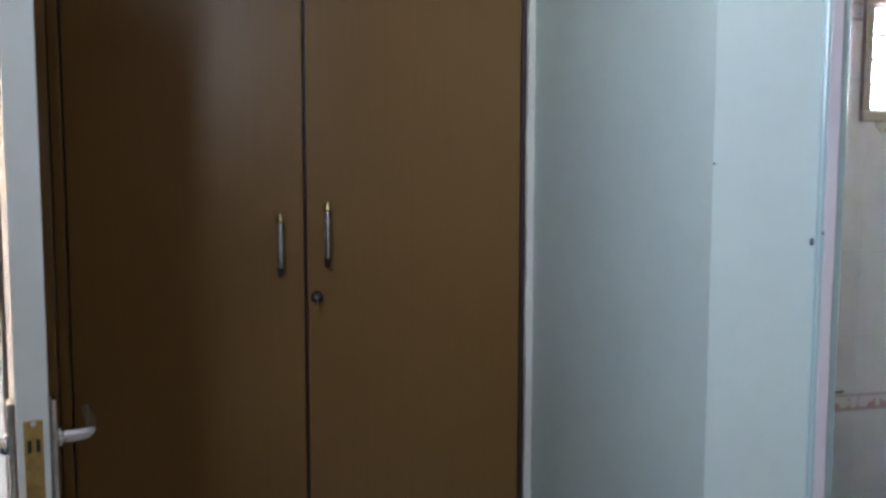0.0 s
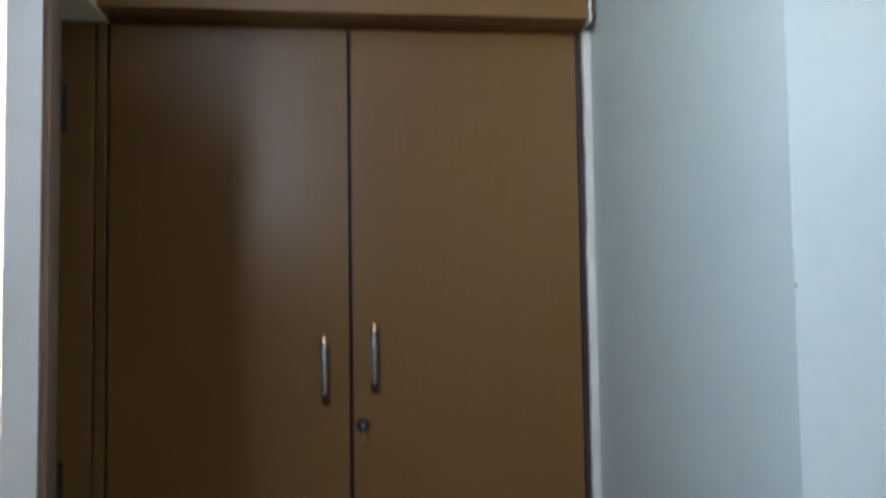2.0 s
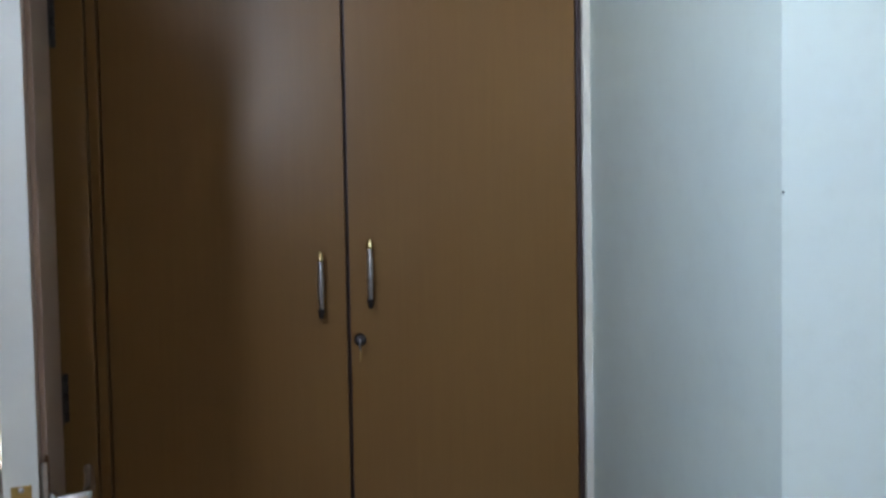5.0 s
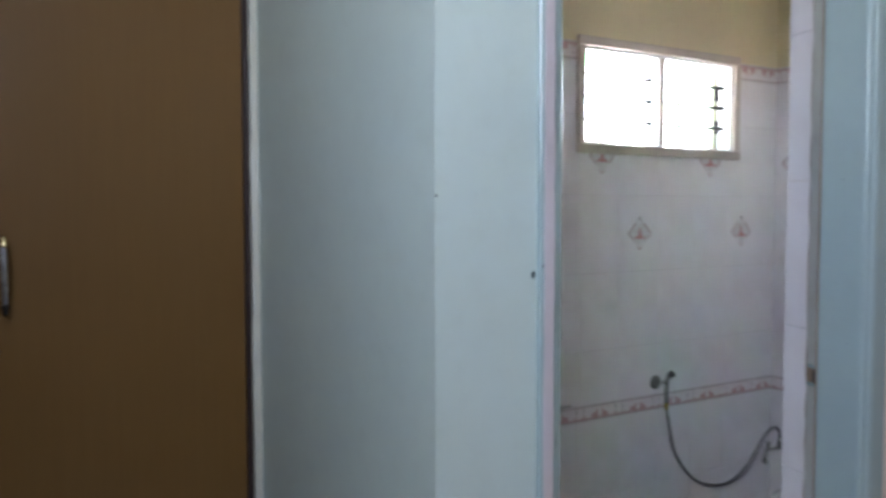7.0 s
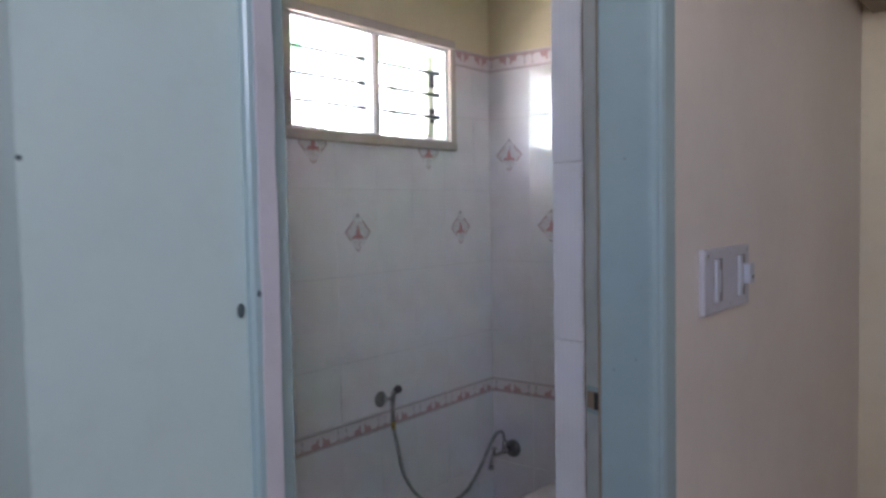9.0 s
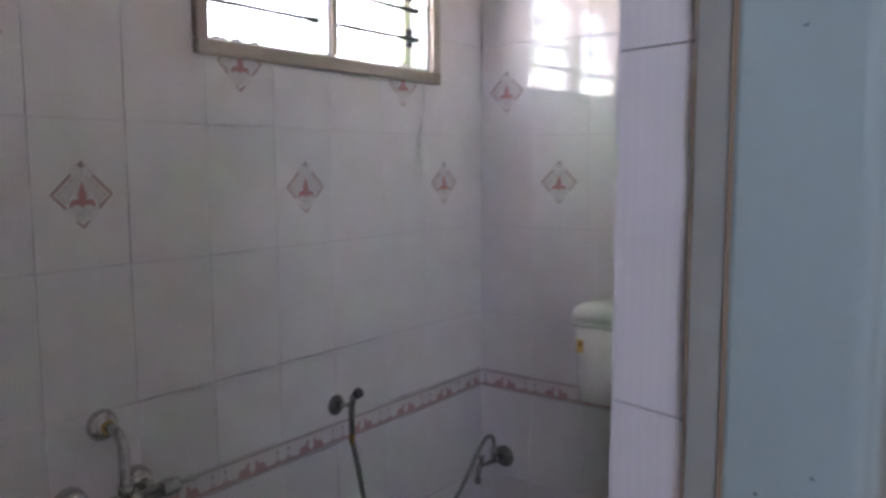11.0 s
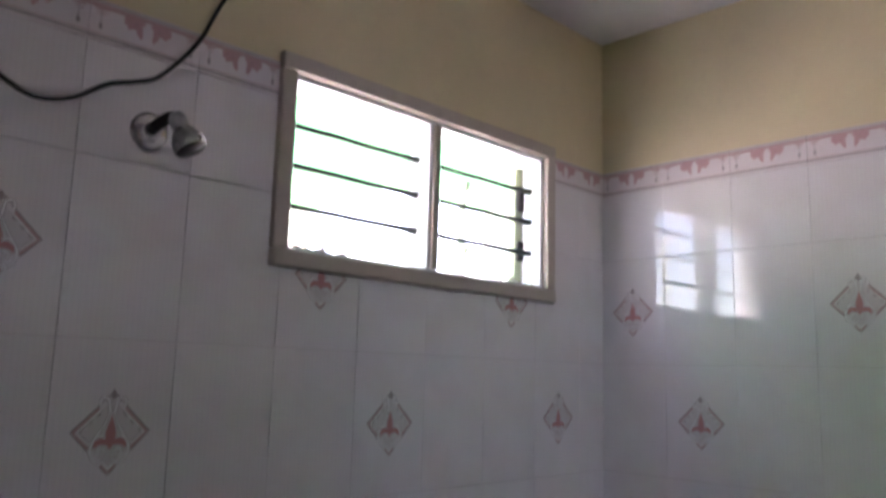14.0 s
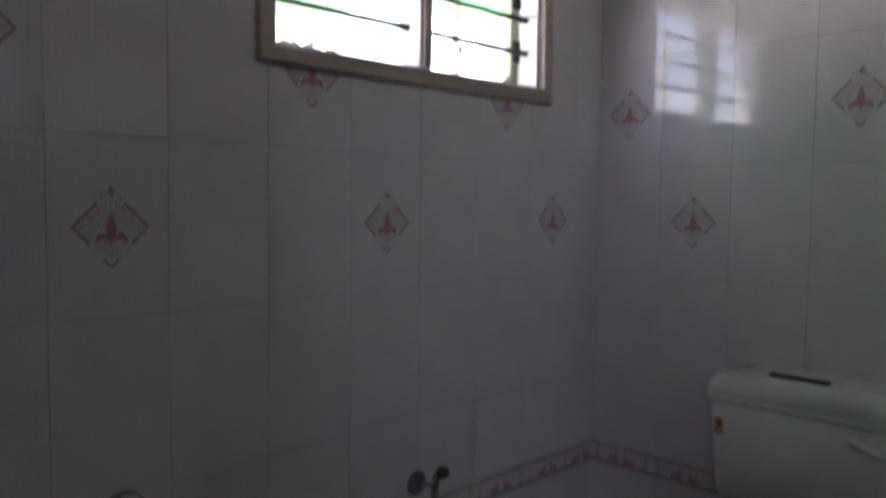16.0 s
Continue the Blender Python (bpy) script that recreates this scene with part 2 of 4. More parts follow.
block("wall_window_upper", "yellow painted plaster above the bathroom tiles", yellow_paint, (BL, 0.003, 0.001, 0.095, 2.072, CEIL))
wall_right = block("wall_right", "bathroom side wall with grey grout between white tiles", grout, (0.003, 0.17, BF - 0.02, 0.17, -0.1, 2.072))
block("wall_right_upper", "yellow painted plaster above the bathroom tiles", yellow_paint, (0.001, 0.17, BF - 0.02, 0.17, 2.072, CEIL))
wall_left = block("wall_bath_left", "tiled wall between bathroom and wardrobe recess", grout, (BL - 0.003 - 0.05, BL - 0.003, BF, 0.17, -0.1, CEIL))
block("ceiling_bathroom", "white painted bathroom ceiling", white_ceiling, (BL - 0.05, 0.17, BF - 0.15, 0.17, CEIL, CEIL + 0.12), category="ceiling")
block("wall_recess_side", "pale blue painted wall beside the wardrobe", pale_blue, (SIDE, BL - 0.053, FRONT, 0.17, -0.1, TOP))
block("wall_door_left", "pale blue painted wall strip beside the bathroom door", pale_blue, (BL - 0.053, -2.412, FRONT, BF - 0.012, -0.1, TOP))
block("wall_door_right", "cream painted hall wall with a switch plate", cream_pink, (-1.600, 0.07, FRONT, BF - 0.012, -0.1, TOP))
block("wall_door_head", "painted wall above the bathroom door", pale_blue, (-2.412, -1.600, FRONT, BF - 0.012, 2.10, TOP))
wall_bath_front = block("wall_bath_front", "bathroom side of the door wall, grouted tiles", grout, (BL, -2.36, BF - 0.012, BF - 0.003, -0.1, CEIL), (-1.601, 0.003, BF - 0.012, BF - 0.003, -0.1, CEIL), (-2.36, -1.605, BF - 0.012, BF - 0.003, 2.1, CEIL))
block("wall_hall_right", "warm cream hall wall", warm_cream, (-0.05, 0.07, -4.52, FRONT, -0.1, TOP))
block("wall_hall_back", "cream painted hall wall", cream_pink, (-3.66, 0.07, -4.52, -4.4, -0.1, TOP))
block("wall_hall_left", "pale painted hall wall with a doorway and a window", pale_blue, (-3.66, -3.54, -2.15, -1.60, -0.1, TOP), (-3.66, -3.54, -4.4, -2.87, -0.1, TOP), (-3.66, -3.54, -2.87, -2.15, -0.1, 1.72), (-3.66, -3.54, -2.87, -2.15, 2.48, TOP))
block("wall_over_door", "yellowish painted wall above the ajar door and the loft", loft_paint, (-3.66, -3.54, -1.60, -0.712, 1.99, TOP), (-3.66, -3.54, -0.712, 0.17, 2.0, TOP))
block("wall_loft_back", "yellowish painted wall at the back of the loft", loft_paint, (-3.66, SIDE, -0.22, -0.10, -0.1, TOP))
block("ceiling_hall", "white painted hall ceiling", white_ceiling, (-3.66, 0.07, -4.52, -0.10, TOP, TOP + 0.12), category="ceiling")
block("wall_side_room", "warm cream painted walls of the next room", warm_cream, (-6.7, -3.66, 0.0, 0.12, -0.1, TOP), (-6.82, -6.7, -2.5, 0.12, -0.1, TOP), (-6.7, -5.6, -2.62, -2.5, -0.1, TOP), (-4.4, -3.66, -2.62, -2.5, -0.1, TOP), (-5.6, -4.4, -2.62, -2.5, -0.1, 0.9), (-5.6, -4.4, -2.62, -2.5, 2.1, TOP))
block("ceiling_side_room", "white ceiling of the next room", white_ceiling, (-6.82, -3.66, -2.62, 0.12, TOP, TOP + 0.12), category="ceiling")
block("baseboard", "dark granite skirting in the next room", dark_floor, (-6.7, -3.66, -0.012, -0.002, 0.0, 0.1), category="skirting", bevel=0.002)


# ---- wardrobe ----
def rough_strip(x0, x1, y0, y1, z0, z1, wobble, seed, steps=60):
    """A hand-filled putty strip: its side edges wander a little."""
    bm, rng = bmesh.new(), random.Random(seed)
    rows = []
    for i in range(steps + 1):
        z = z0 + (z1 - z0) * i / steps
        a, b = x0 + rng.uniform(0, wobble), x1
        y = y0 + rng.uniform(-0.001, 0.001)
        rows.append([bm.verts.new(p) for p in ((a, y, z), (b, y, z), (b, y1, z), (a, y1, z))])
    for lo, hi in zip(rows, rows[1:]):
        for k in range(4):
            bm.faces.new((lo[k], lo[(k + 1) % 4], hi[(k + 1) % 4], hi[k]))
    bm.faces.new(rows[0][::-1])
    bm.faces.new(rows[-1])
    return bm


def pull_handle(parent, x, z0, z1):
    """A slim steel pull with brass ends, standing off a door."""
    bm = bmesh.new()
    y = WARD - 0.026
    n = 14
    pts = [(x, y - 0.003 * math.sin(math.pi * i / n), z0 + (z1 - z0) * i / n) for i in range(n + 1)]
    tube(bm, pts, [0.0042 + 0.0016 * math.sin(math.pi * i / n) for i in range(n + 1)], 12)
    handle = part("handle", bm, steel, parent, "slim brushed steel pull handle")
    for z, s in ((z0, -1), (z1, 1)):
        bm = bmesh.new()
        lathe(bm, [(0.0058, -0.004), (0.0066, -0.001), (0.0066, 0.003), (0.0046, 0.005), (0.0058, 0.008), (0.0044, 0.012), (0.0018, 0.0155), (0.0004, 0.0165)], 14, Matrix.Translation((x, y, z)) @ (pose(0, 0, 0, 180) if s < 0 else Matrix()))
        part("finial", bm, brass_bright if s > 0 else iron, handle, "small turned brass finial" if s > 0 else "darkened lower finial")
        bm = bmesh.new()
        tube(bm, [(x, y, z), (x, WARD + 0.002, z)], 0.0042, 10)
        part("post", bm, steel, handle)


def wardrobe():
    w = thing("wardrobe", "built-in brown laminate wardrobe with two closed doors", "wardrobe")
    bm = bmesh.new()
    box(bm, -3.655, -2.5985, WARD + 0.021, -0.225, 0.0, 1.996)
    part("body", bm, laminate, w)
    part("stile", box(bmesh.new(), -3.655, -3.5665, WARD - 0.002, WARD + 0.02, 0.0, 1.9945, 0.0015), laminate, w)
    part("bead", box(bmesh.new(), -3.5630, -3.5435, WARD - 0.001, WARD + 0.02, 0.0, 1.9945, 0.003), laminate, w)
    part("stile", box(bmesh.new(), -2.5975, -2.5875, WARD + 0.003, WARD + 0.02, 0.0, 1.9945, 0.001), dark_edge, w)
    # strips whose dark colour stands in for the shade inside the gaps
    part("gap_shade_strip", box(bmesh.new(), -3.0850, -3.0615, WARD + 0.0187, WARD + 0.0208, 0.09, 1.9915), dark_edge, w, "dark strip standing in for the shade between the doors")
    part("gap_shade_strip", box(bmesh.new(), -3.5470, -3.5360, WARD + 0.0187, WARD + 0.0208, 0.09, 1.9915), dark_edge, w)
    left = part("door", box(bmesh.new(), -3.5385, -3.0770, WARD, WARD + 0.0185, 0.09, 1.9915, 0.0012), laminate, w, "plain brown laminate door")
    right = part("door", box(bmesh.new(), -3.0695, -2.6010, WARD + 0.001, WARD + 0.0185, 0.09, 1.9915, 0.0012), laminate, w, "plain brown laminate door with a key")
    pull_handle(left, -3.126, 1.256, 1.358)
    pull_handle(right, -3.029, 1.274, 1.382)
    bm = bmesh.new()
    lathe(bm, [(0.0125, 0), (0.0125, 0.005), (0.011, 0.011), (0.009, 0.013), (0.0, 0.013)], 18, basis((1, 0, 0), (0, 0, 1), (0, -1, 0), (-3.051, WARD, 1.194)))
    lock = part("lock", bm, iron, right, "round dark metal cam lock")
    bm = bmesh.new()
    box(bm, -3.0525, -3.0505, WARD - 0.033, WARD - 0.010, 1.190, 1.196, 0.0004)
    lathe(bm, [(0.0075, -0.001), (0.0085, 0), (0.0075, 0.001)], 16, basis((0, 1, 0), (0, 0, 1), (1, 0, 0), (-3.0515, WARD - 0.036, 1.186)))
    part("key", bm, steel, lock, "small steel key in the lock")
    bm = bmesh.new()
    tube(bm, [(-3.0515, WARD - 0.037, 1.180), (-3.051, WARD - 0.037, 1.168), (-3.0517, WARD - 0.036, 1.156)], 0.0009, 6)
    part("key_wire", bm, brass, lock)
    part("fascia", box(bmesh.new(), -3.541, -2.596, -0.775, -0.752, 1.998, 2.085, 0.003), laminate, w, "brown laminate fascia board above the doors")
    part("soffit", box(bmesh.new(), -3.541, -2.5875, -0.752, WARD + 0.03, 1.9965, 2.015), laminate, w)
    part("loft_board", box(bmesh.new(), -3.541, -2.573, -0.752, -0.222, 2.015, 2.083), laminate, w)
    part("filler", rough_strip(-2.5885, SIDE - 0.0005, WARD - 0.006, WARD + 0.02, 0.0, 1.9965, 0.004, 3), putty, w, "uneven white putty along the wall")
    part("filler", rough_strip(-2.5955, -2.5895, -0.778, -0.752, 1.992, 2.09, 0.003, 5, 9), putty, w)
    part("filler", rough_strip(-3.5475, -3.5405, -0.778, -0.752, 1.996, 2.088, 0.003, 8, 9), putty, w)


wardrobe()

# ---- door standing ajar beside the wardrobe ----
veneer = material("greyish_brown_veneer", (0.2, 0.16, 0.13), 0.35)
vv = coords(veneer, (40, 40, 1.2))
plug(veneer, ramp(veneer, noise_tex(veneer, vv, 3.0, 7, 0.7), [(0.3, (0.315, 0.23, 0.175)), (0.7, (0.425, 0.32, 0.25))]), "Base Color")
LEAF = Matrix.Translation((-3.594, -0.795, 0)) @ basis((0.3103, -0.9507, 0), (0.9507, 0.3103, 0), (0, 0, 1)) @ Matrix.Diagonal((0.939, 0.97, 1, 1))


def ajar_door():
    d = thing("door_1", "wooden door standing ajar, pale blue edge, chrome lever handles", "door", kind="structure", m=LEAF)
    leaf = part("leaf", box(bmesh.new(), 0.002, 0.697, -0.0335, -0.001, 0.012, 1.975, 0.0015), veneer, d, "greyish brown veneered door leaf")
    part("edge_strip", box(bmesh.new(), 0.6965, 0.700, -0.0345, 0.0, 0.012, 1.975, 0.001), leaf_enamel, d, "pale blue enamelled door edge")
    part("moulding", box(bmesh.new(), 0.612, 0.622, -0.0015, 0.005, 0.03, 1.96, 0.002), veneer, d)
    # mortise lock in the edge
    plate = part("lock_plate", box(bmesh.new(), 0.6985, 0.7015, -0.027, -0.007, 1.042, 1.164, 0.0008), brass, d, "tarnished brass lock face plate")
    part("latch", box(bmesh.new(), 0.7005, 0.7032, -0.0235, -0.0195, 1.128, 1.142), black_plastic, plate)
    part("latch", box(bmesh.new(), 0.7005, 0.7032, -0.0145, -0.0105, 1.128, 1.142), black_plastic, plate)
    for z in (1.160, 1.047):
        bm = bmesh.new()
        lathe(bm, [(0.0035, 0), (0.003, 0.001), (0.0, 0.0012)], 10, basis((0, 1, 0), (0, 0, 1), (1, 0, 0), (0.7012, -0.017, z)))
        part("screw", bm, steel, plate)
    for s, y in ((1, 0.0), (-1, -0.0345)):
        bm = bmesh.new()
        box(bm, 0.655, 0.692, min(y, y + s * 0.009), max(y, y + s * 0.009), 1.034, 1.184, 0.004)
        back = part("handle_plate", bm, chrome, d, "long chrome handle back plate")
        bm = bmesh.new()
        pts = smooth_path([(0.674, y + s * 0.006, 1.134), (0.674, y + s * 0.034, 1.134), (0.668, y + s * 0.046, 1.135), (0.650, y + s * 0.050, 1.138), (0.620, y + s * 0.050, 1.143), (0.606, y + s * 0.048, 1.149)], 5)
        tube(bm, pts, [0.0085 - 0.003 * i / len(pts) for i in range(len(pts))], 12)
        part("lever", bm, chrome, back, "polished chrome lever")
        bm = bmesh.new()
        lathe(bm, [(0.0125, 0), (0.0125, 0.004), (0.010, 0.008), (0.0, 0.008)], 18, basis((1, 0, 0), (0, 0, -s), (0, s, 0), (0.674, y + s * 0.008, 1.134)))
        part("collar", bm, chrome, back)
    for z in (0.30, 1.118, 1.80):
        bm = bmesh.new()
        for k in range(5):
            lathe(bm, [(0.0045, -0.0085), (0.0055, -0.0075), (0.0055, 0.0075), (0.0045, 0.0085)], 10, Matrix.Translation((-0.003, 0.005, z - 0.036 + 0.018 * k)))
        box(bm, 0.001, 0.026, 0.0, 0.0022, z - 0.045, z + 0.045)
        part("hinge", bm, iron, d, "dark worn butt hinge")
    bm = bmesh.new()
    box(bm, 0.672, 0.692, 0.0, 0.004, 1.84, 1.93, 0.001)
    tube(bm, [(0.682, 0.008, 1.835), (0.682, 0.008, 1.945)], 0.0045, 10)
    lathe(bm, [(0.003, 0), (0.003, 0.008), (0.005, 0.011), (0.0, 0.014)], 12, basis((1, 0, 0), (0, 0, -1), (0, 1, 0), (0.682, 0.011, 1.865)))
    part("tower_bolt", bm, steel, d, "small steel tower bolt")


ajar_door()
jamb = thing("door_frame_1", "worn enamelled wooden frame of the ajar door", "door frame", kind="structure")
part("post", box(bmesh.new(), -3.66, -3.6295, -0.818, WARD - 0.004, 0.0, 1.99, 0.003), frame_cream, jamb)
part("post", box(bmesh.new(), -3.66, -3.545, -1.60, -1.54, 0.0, 1.99, 0.003), frame_cream, jamb)
part("head", box(bmesh.new(), -3.655, -3.59, -1.54, -0.819, 1.978, 1.992, 0.002), frame_cream, jamb)

# ---- bathroom door frame ----
frame2 = thing("door_frame_2", "pale teal enamelled wooden bathroom door frame", "door frame", kind="structure")


def profile_post(name, outline, z0, z1, mat, parent, label=""):
    """An upright of the given outline in plan."""
    bm = bmesh.new()
    lo = [bm.verts.new((x, y, z0)) for x, y in outline]
    hi = [bm.verts.new((x, y, z1)) for x, y in outline]
    n = len(outline)
    for i in range(n):
        bm.faces.new((lo[i], lo[(i + 1) % n], hi[(i + 1) % n], hi[i]))
    bm.faces.new(lo[::-1])
    bm.faces.new(hi)
    return part(name, bm, mat, parent, label)


FY = FRONT - 0.009
profile_post("post", [(-1.601, FY + 0.002), (-1.603, FY), (-1.640, FY), (-1.648, FY + 0.002), (-1.652, FY + 0.0065), (-1.6545, FY + 0.0065), (-1.659, FY + 0.009), (-1.662, FY + 0.013), (-1.663, FY + 0.019), (-1.663, -1.3440), (-1.661, -1.3405), (-1.656, -1.3395), (-1.601, -1.3395)], 0.0, 2.098, teal_enamel, frame2)
profile_post("door_stop", [(-1.6013, -1.3393), (-1.6585, -1.3393), (-1.6585, -1.3380), (-1.6445, -1.3080), (-1.6425, -1.3060), (-1.6013, -1.3060)], 0.0, 2.0975, stop_enamel, frame2, "greyish teal enamelled rebate")
bm = bmesh.new()
box(bm, 0.001, 0.032, -0.001, 0.0008, 1.092, 1.136, 0.0003)
SLOPE = basis((0.423, 0.906, 0), (-0.906, 0.423, 0), (0, 0, 1), (-1.6585, -1.3380, 0))
bm.transform(SLOPE)
strike = part("strike_plate", bm, teal_enamel, frame2, "painted strike plate with a dark latch hole")
bm = box(bmesh.new(), 0.002, 0.030, 0.0, 0.0014, 1.100, 1.128)
bm.transform(SLOPE)
part("latch_hole", bm, brown_stain, strike)
bm = box(bmesh.new(), 0.002, 0.012, 0.001, 0.0018, 1.100, 1.128)
bm.transform(SLOPE)
part("latch_hole", bm, black_plastic, strike)
part("grime_line", rough_strip(-1.6430, -1.606, -1.3065, -1.3035, 0.0, 2.09, 0.004, 11), brown_stain, frame2, "brown grime in the joint")
part("joint_grime", rough_strip(-1.6620, -1.6575, -1.3412, -1.3370, 0.0, 2.09, 0.0015, 17), brown_stain, frame2, "brown grime where rebate meets post")
stained_pink = paint("stained_pinkish_filler", (0.54, 0.49, 0.50), 0.5, 0.12, 0.3)
part("filler_band", rough_strip(-2.4080, -2.3905, FY - 0.0015, FY + 0.006, 0.0, 2.095, 0.0022, 23), stained_pink, frame2, "pinkish stained filler along the moulding")
profile_post("post", [(-2.412, FRONT + 0.004), (-2.414, FY + 0.002), (-2.412, FY), (-2.402, FY), (-2.399, FY + 0.004), (-2.394, FY + 0.005), (-2.389, FY + 0.002), (-2.384, FY + 0.004), (-2.379, FY + 0.012), (-2.366, FY + 0.015), (-2.360, FY + 0.022), (-2.360, -1.3395), (-2.385, -1.337), (-2.385, BF - 0.013), (-2.4115, BF - 0.013)], 0.0, 2.098, teal_enamel, frame2)
part("head", box(bmesh.new(), -2.386, -1.629, FY + 0.02, -1.30, 2.045, 2.0985, 0.002), teal_enamel, frame2)
for x, y, z, r in ((-2.4185, FRONT - 0.0005, 1.354, 0.0036), (-2.409, FY - 0.0005, 1.366, 0.0017), (-2.390, FY + 0.003, 1.60, 0.002)):
    bm = bmesh.new()
    lathe(bm, [(r, 0), (r * 0.8, 0.0012), (0.0, 0.0014)], 9, basis((1, 0, 0), (0, 0, 1.6), (0, -1, 0), (x, y, z)))
    part("paint_chip", bm, dark_mark, frame2, "dark chip in the paint")
for y, z in ((-1.385, 1.497), (-1.402, 1.19), (-1.365, 1.17)):
    bm = bmesh.new()
    lathe(bm, [(0.0013, 0), (0.001, 0.0005), (0.0, 0.0006)], 8, basis((0, -1, 0), (0, 0, 1), (-1, 0, 0), (-1.663, y, z)))
    part("nail_head", bm, dark_mark, frame2)
bm = bmesh.new()
lathe(bm, [(0.0019, 0), (0.0014, 0.0006), (0.0, 0.0008)], 9, basis((1, 0, 0), (0, 0, 1), (0, -1, 0), (SIDE + 0.0015, FRONT, 1.459)))
tagged(part("wall_nick", bm, dark_mark), "small dark chip on the wall corner", "wall chip", kind="structure")

# ---- switch plate ----
switch_smudge = paint("brownish_smudge", (0.273, 0.223, 0.201), 0.6, 0.15, 0.2)
sw = thing("switch_plate", "white plastic switch plate smudged with paint on the wall", "switch", m=basis((1, 0, 0), (0, 0, 1), (0, -1, 0), (-1.352, FRONT, 1.291)))
part("plate", box(bmesh.new(), -0.124, 0.124, -0.057, 0.057, -0.002, 0.0102, 0.005), smudged_plastic, sw)
for u, name in ((-0.062, "switch_block"), (0.066, "socket_block")):
    part("smudge", box(bmesh.new(), u - 0.020, u + 0.024, -0.037, 0.039, 0.009, 0.0120), switch_smudge, sw)
    blockpart = part(name, box(bmesh.new(), u - 0.020, u - 0.004, -0.036, 0.038, 0.010, 0.017, 0.002), white_plastic, sw)
    part("rocker", box(bmesh.new(), u - 0.006, u + 0.006, -0.020, 0.020, 0.010, 0.016, 0.002), white_plastic, blockpart)
plug_part = part("plug", box(bmesh.new(), 0.074, 0.104, -0.016, 0.022, 0.010, 0.026, 0.003), white_plastic, sw, "white plug in the socket")
bm = bmesh.new()
lathe(bm, [(0.004, 0), (0.004, 0.001), (0.0, 0.001)], 10, Matrix.Translation((0.092, -0.004, 0.0258)))
part("hole", bm, black_plastic, plug_part)
for u in (-0.108, 0.01, 0.108):
    for v in (-0.045, 0.045):
        bm = bmesh.new()
        lathe(bm, [(0.004, 0), (0.0035, 0.0012), (0.0, 0.0014)], 10, Matrix.Translation((u, v, 0.0098)))
        part("screw", bm, steel, sw)

ledge = thing("wooden_ledge", "brown wooden ledge high on the cream hall wall", "ledge", kind="structure")
part("board", box(bmesh.new(), -0.30, -0.05, -3.2, -1.46, 2.0, 2.06, 0.003), laminate, ledge)


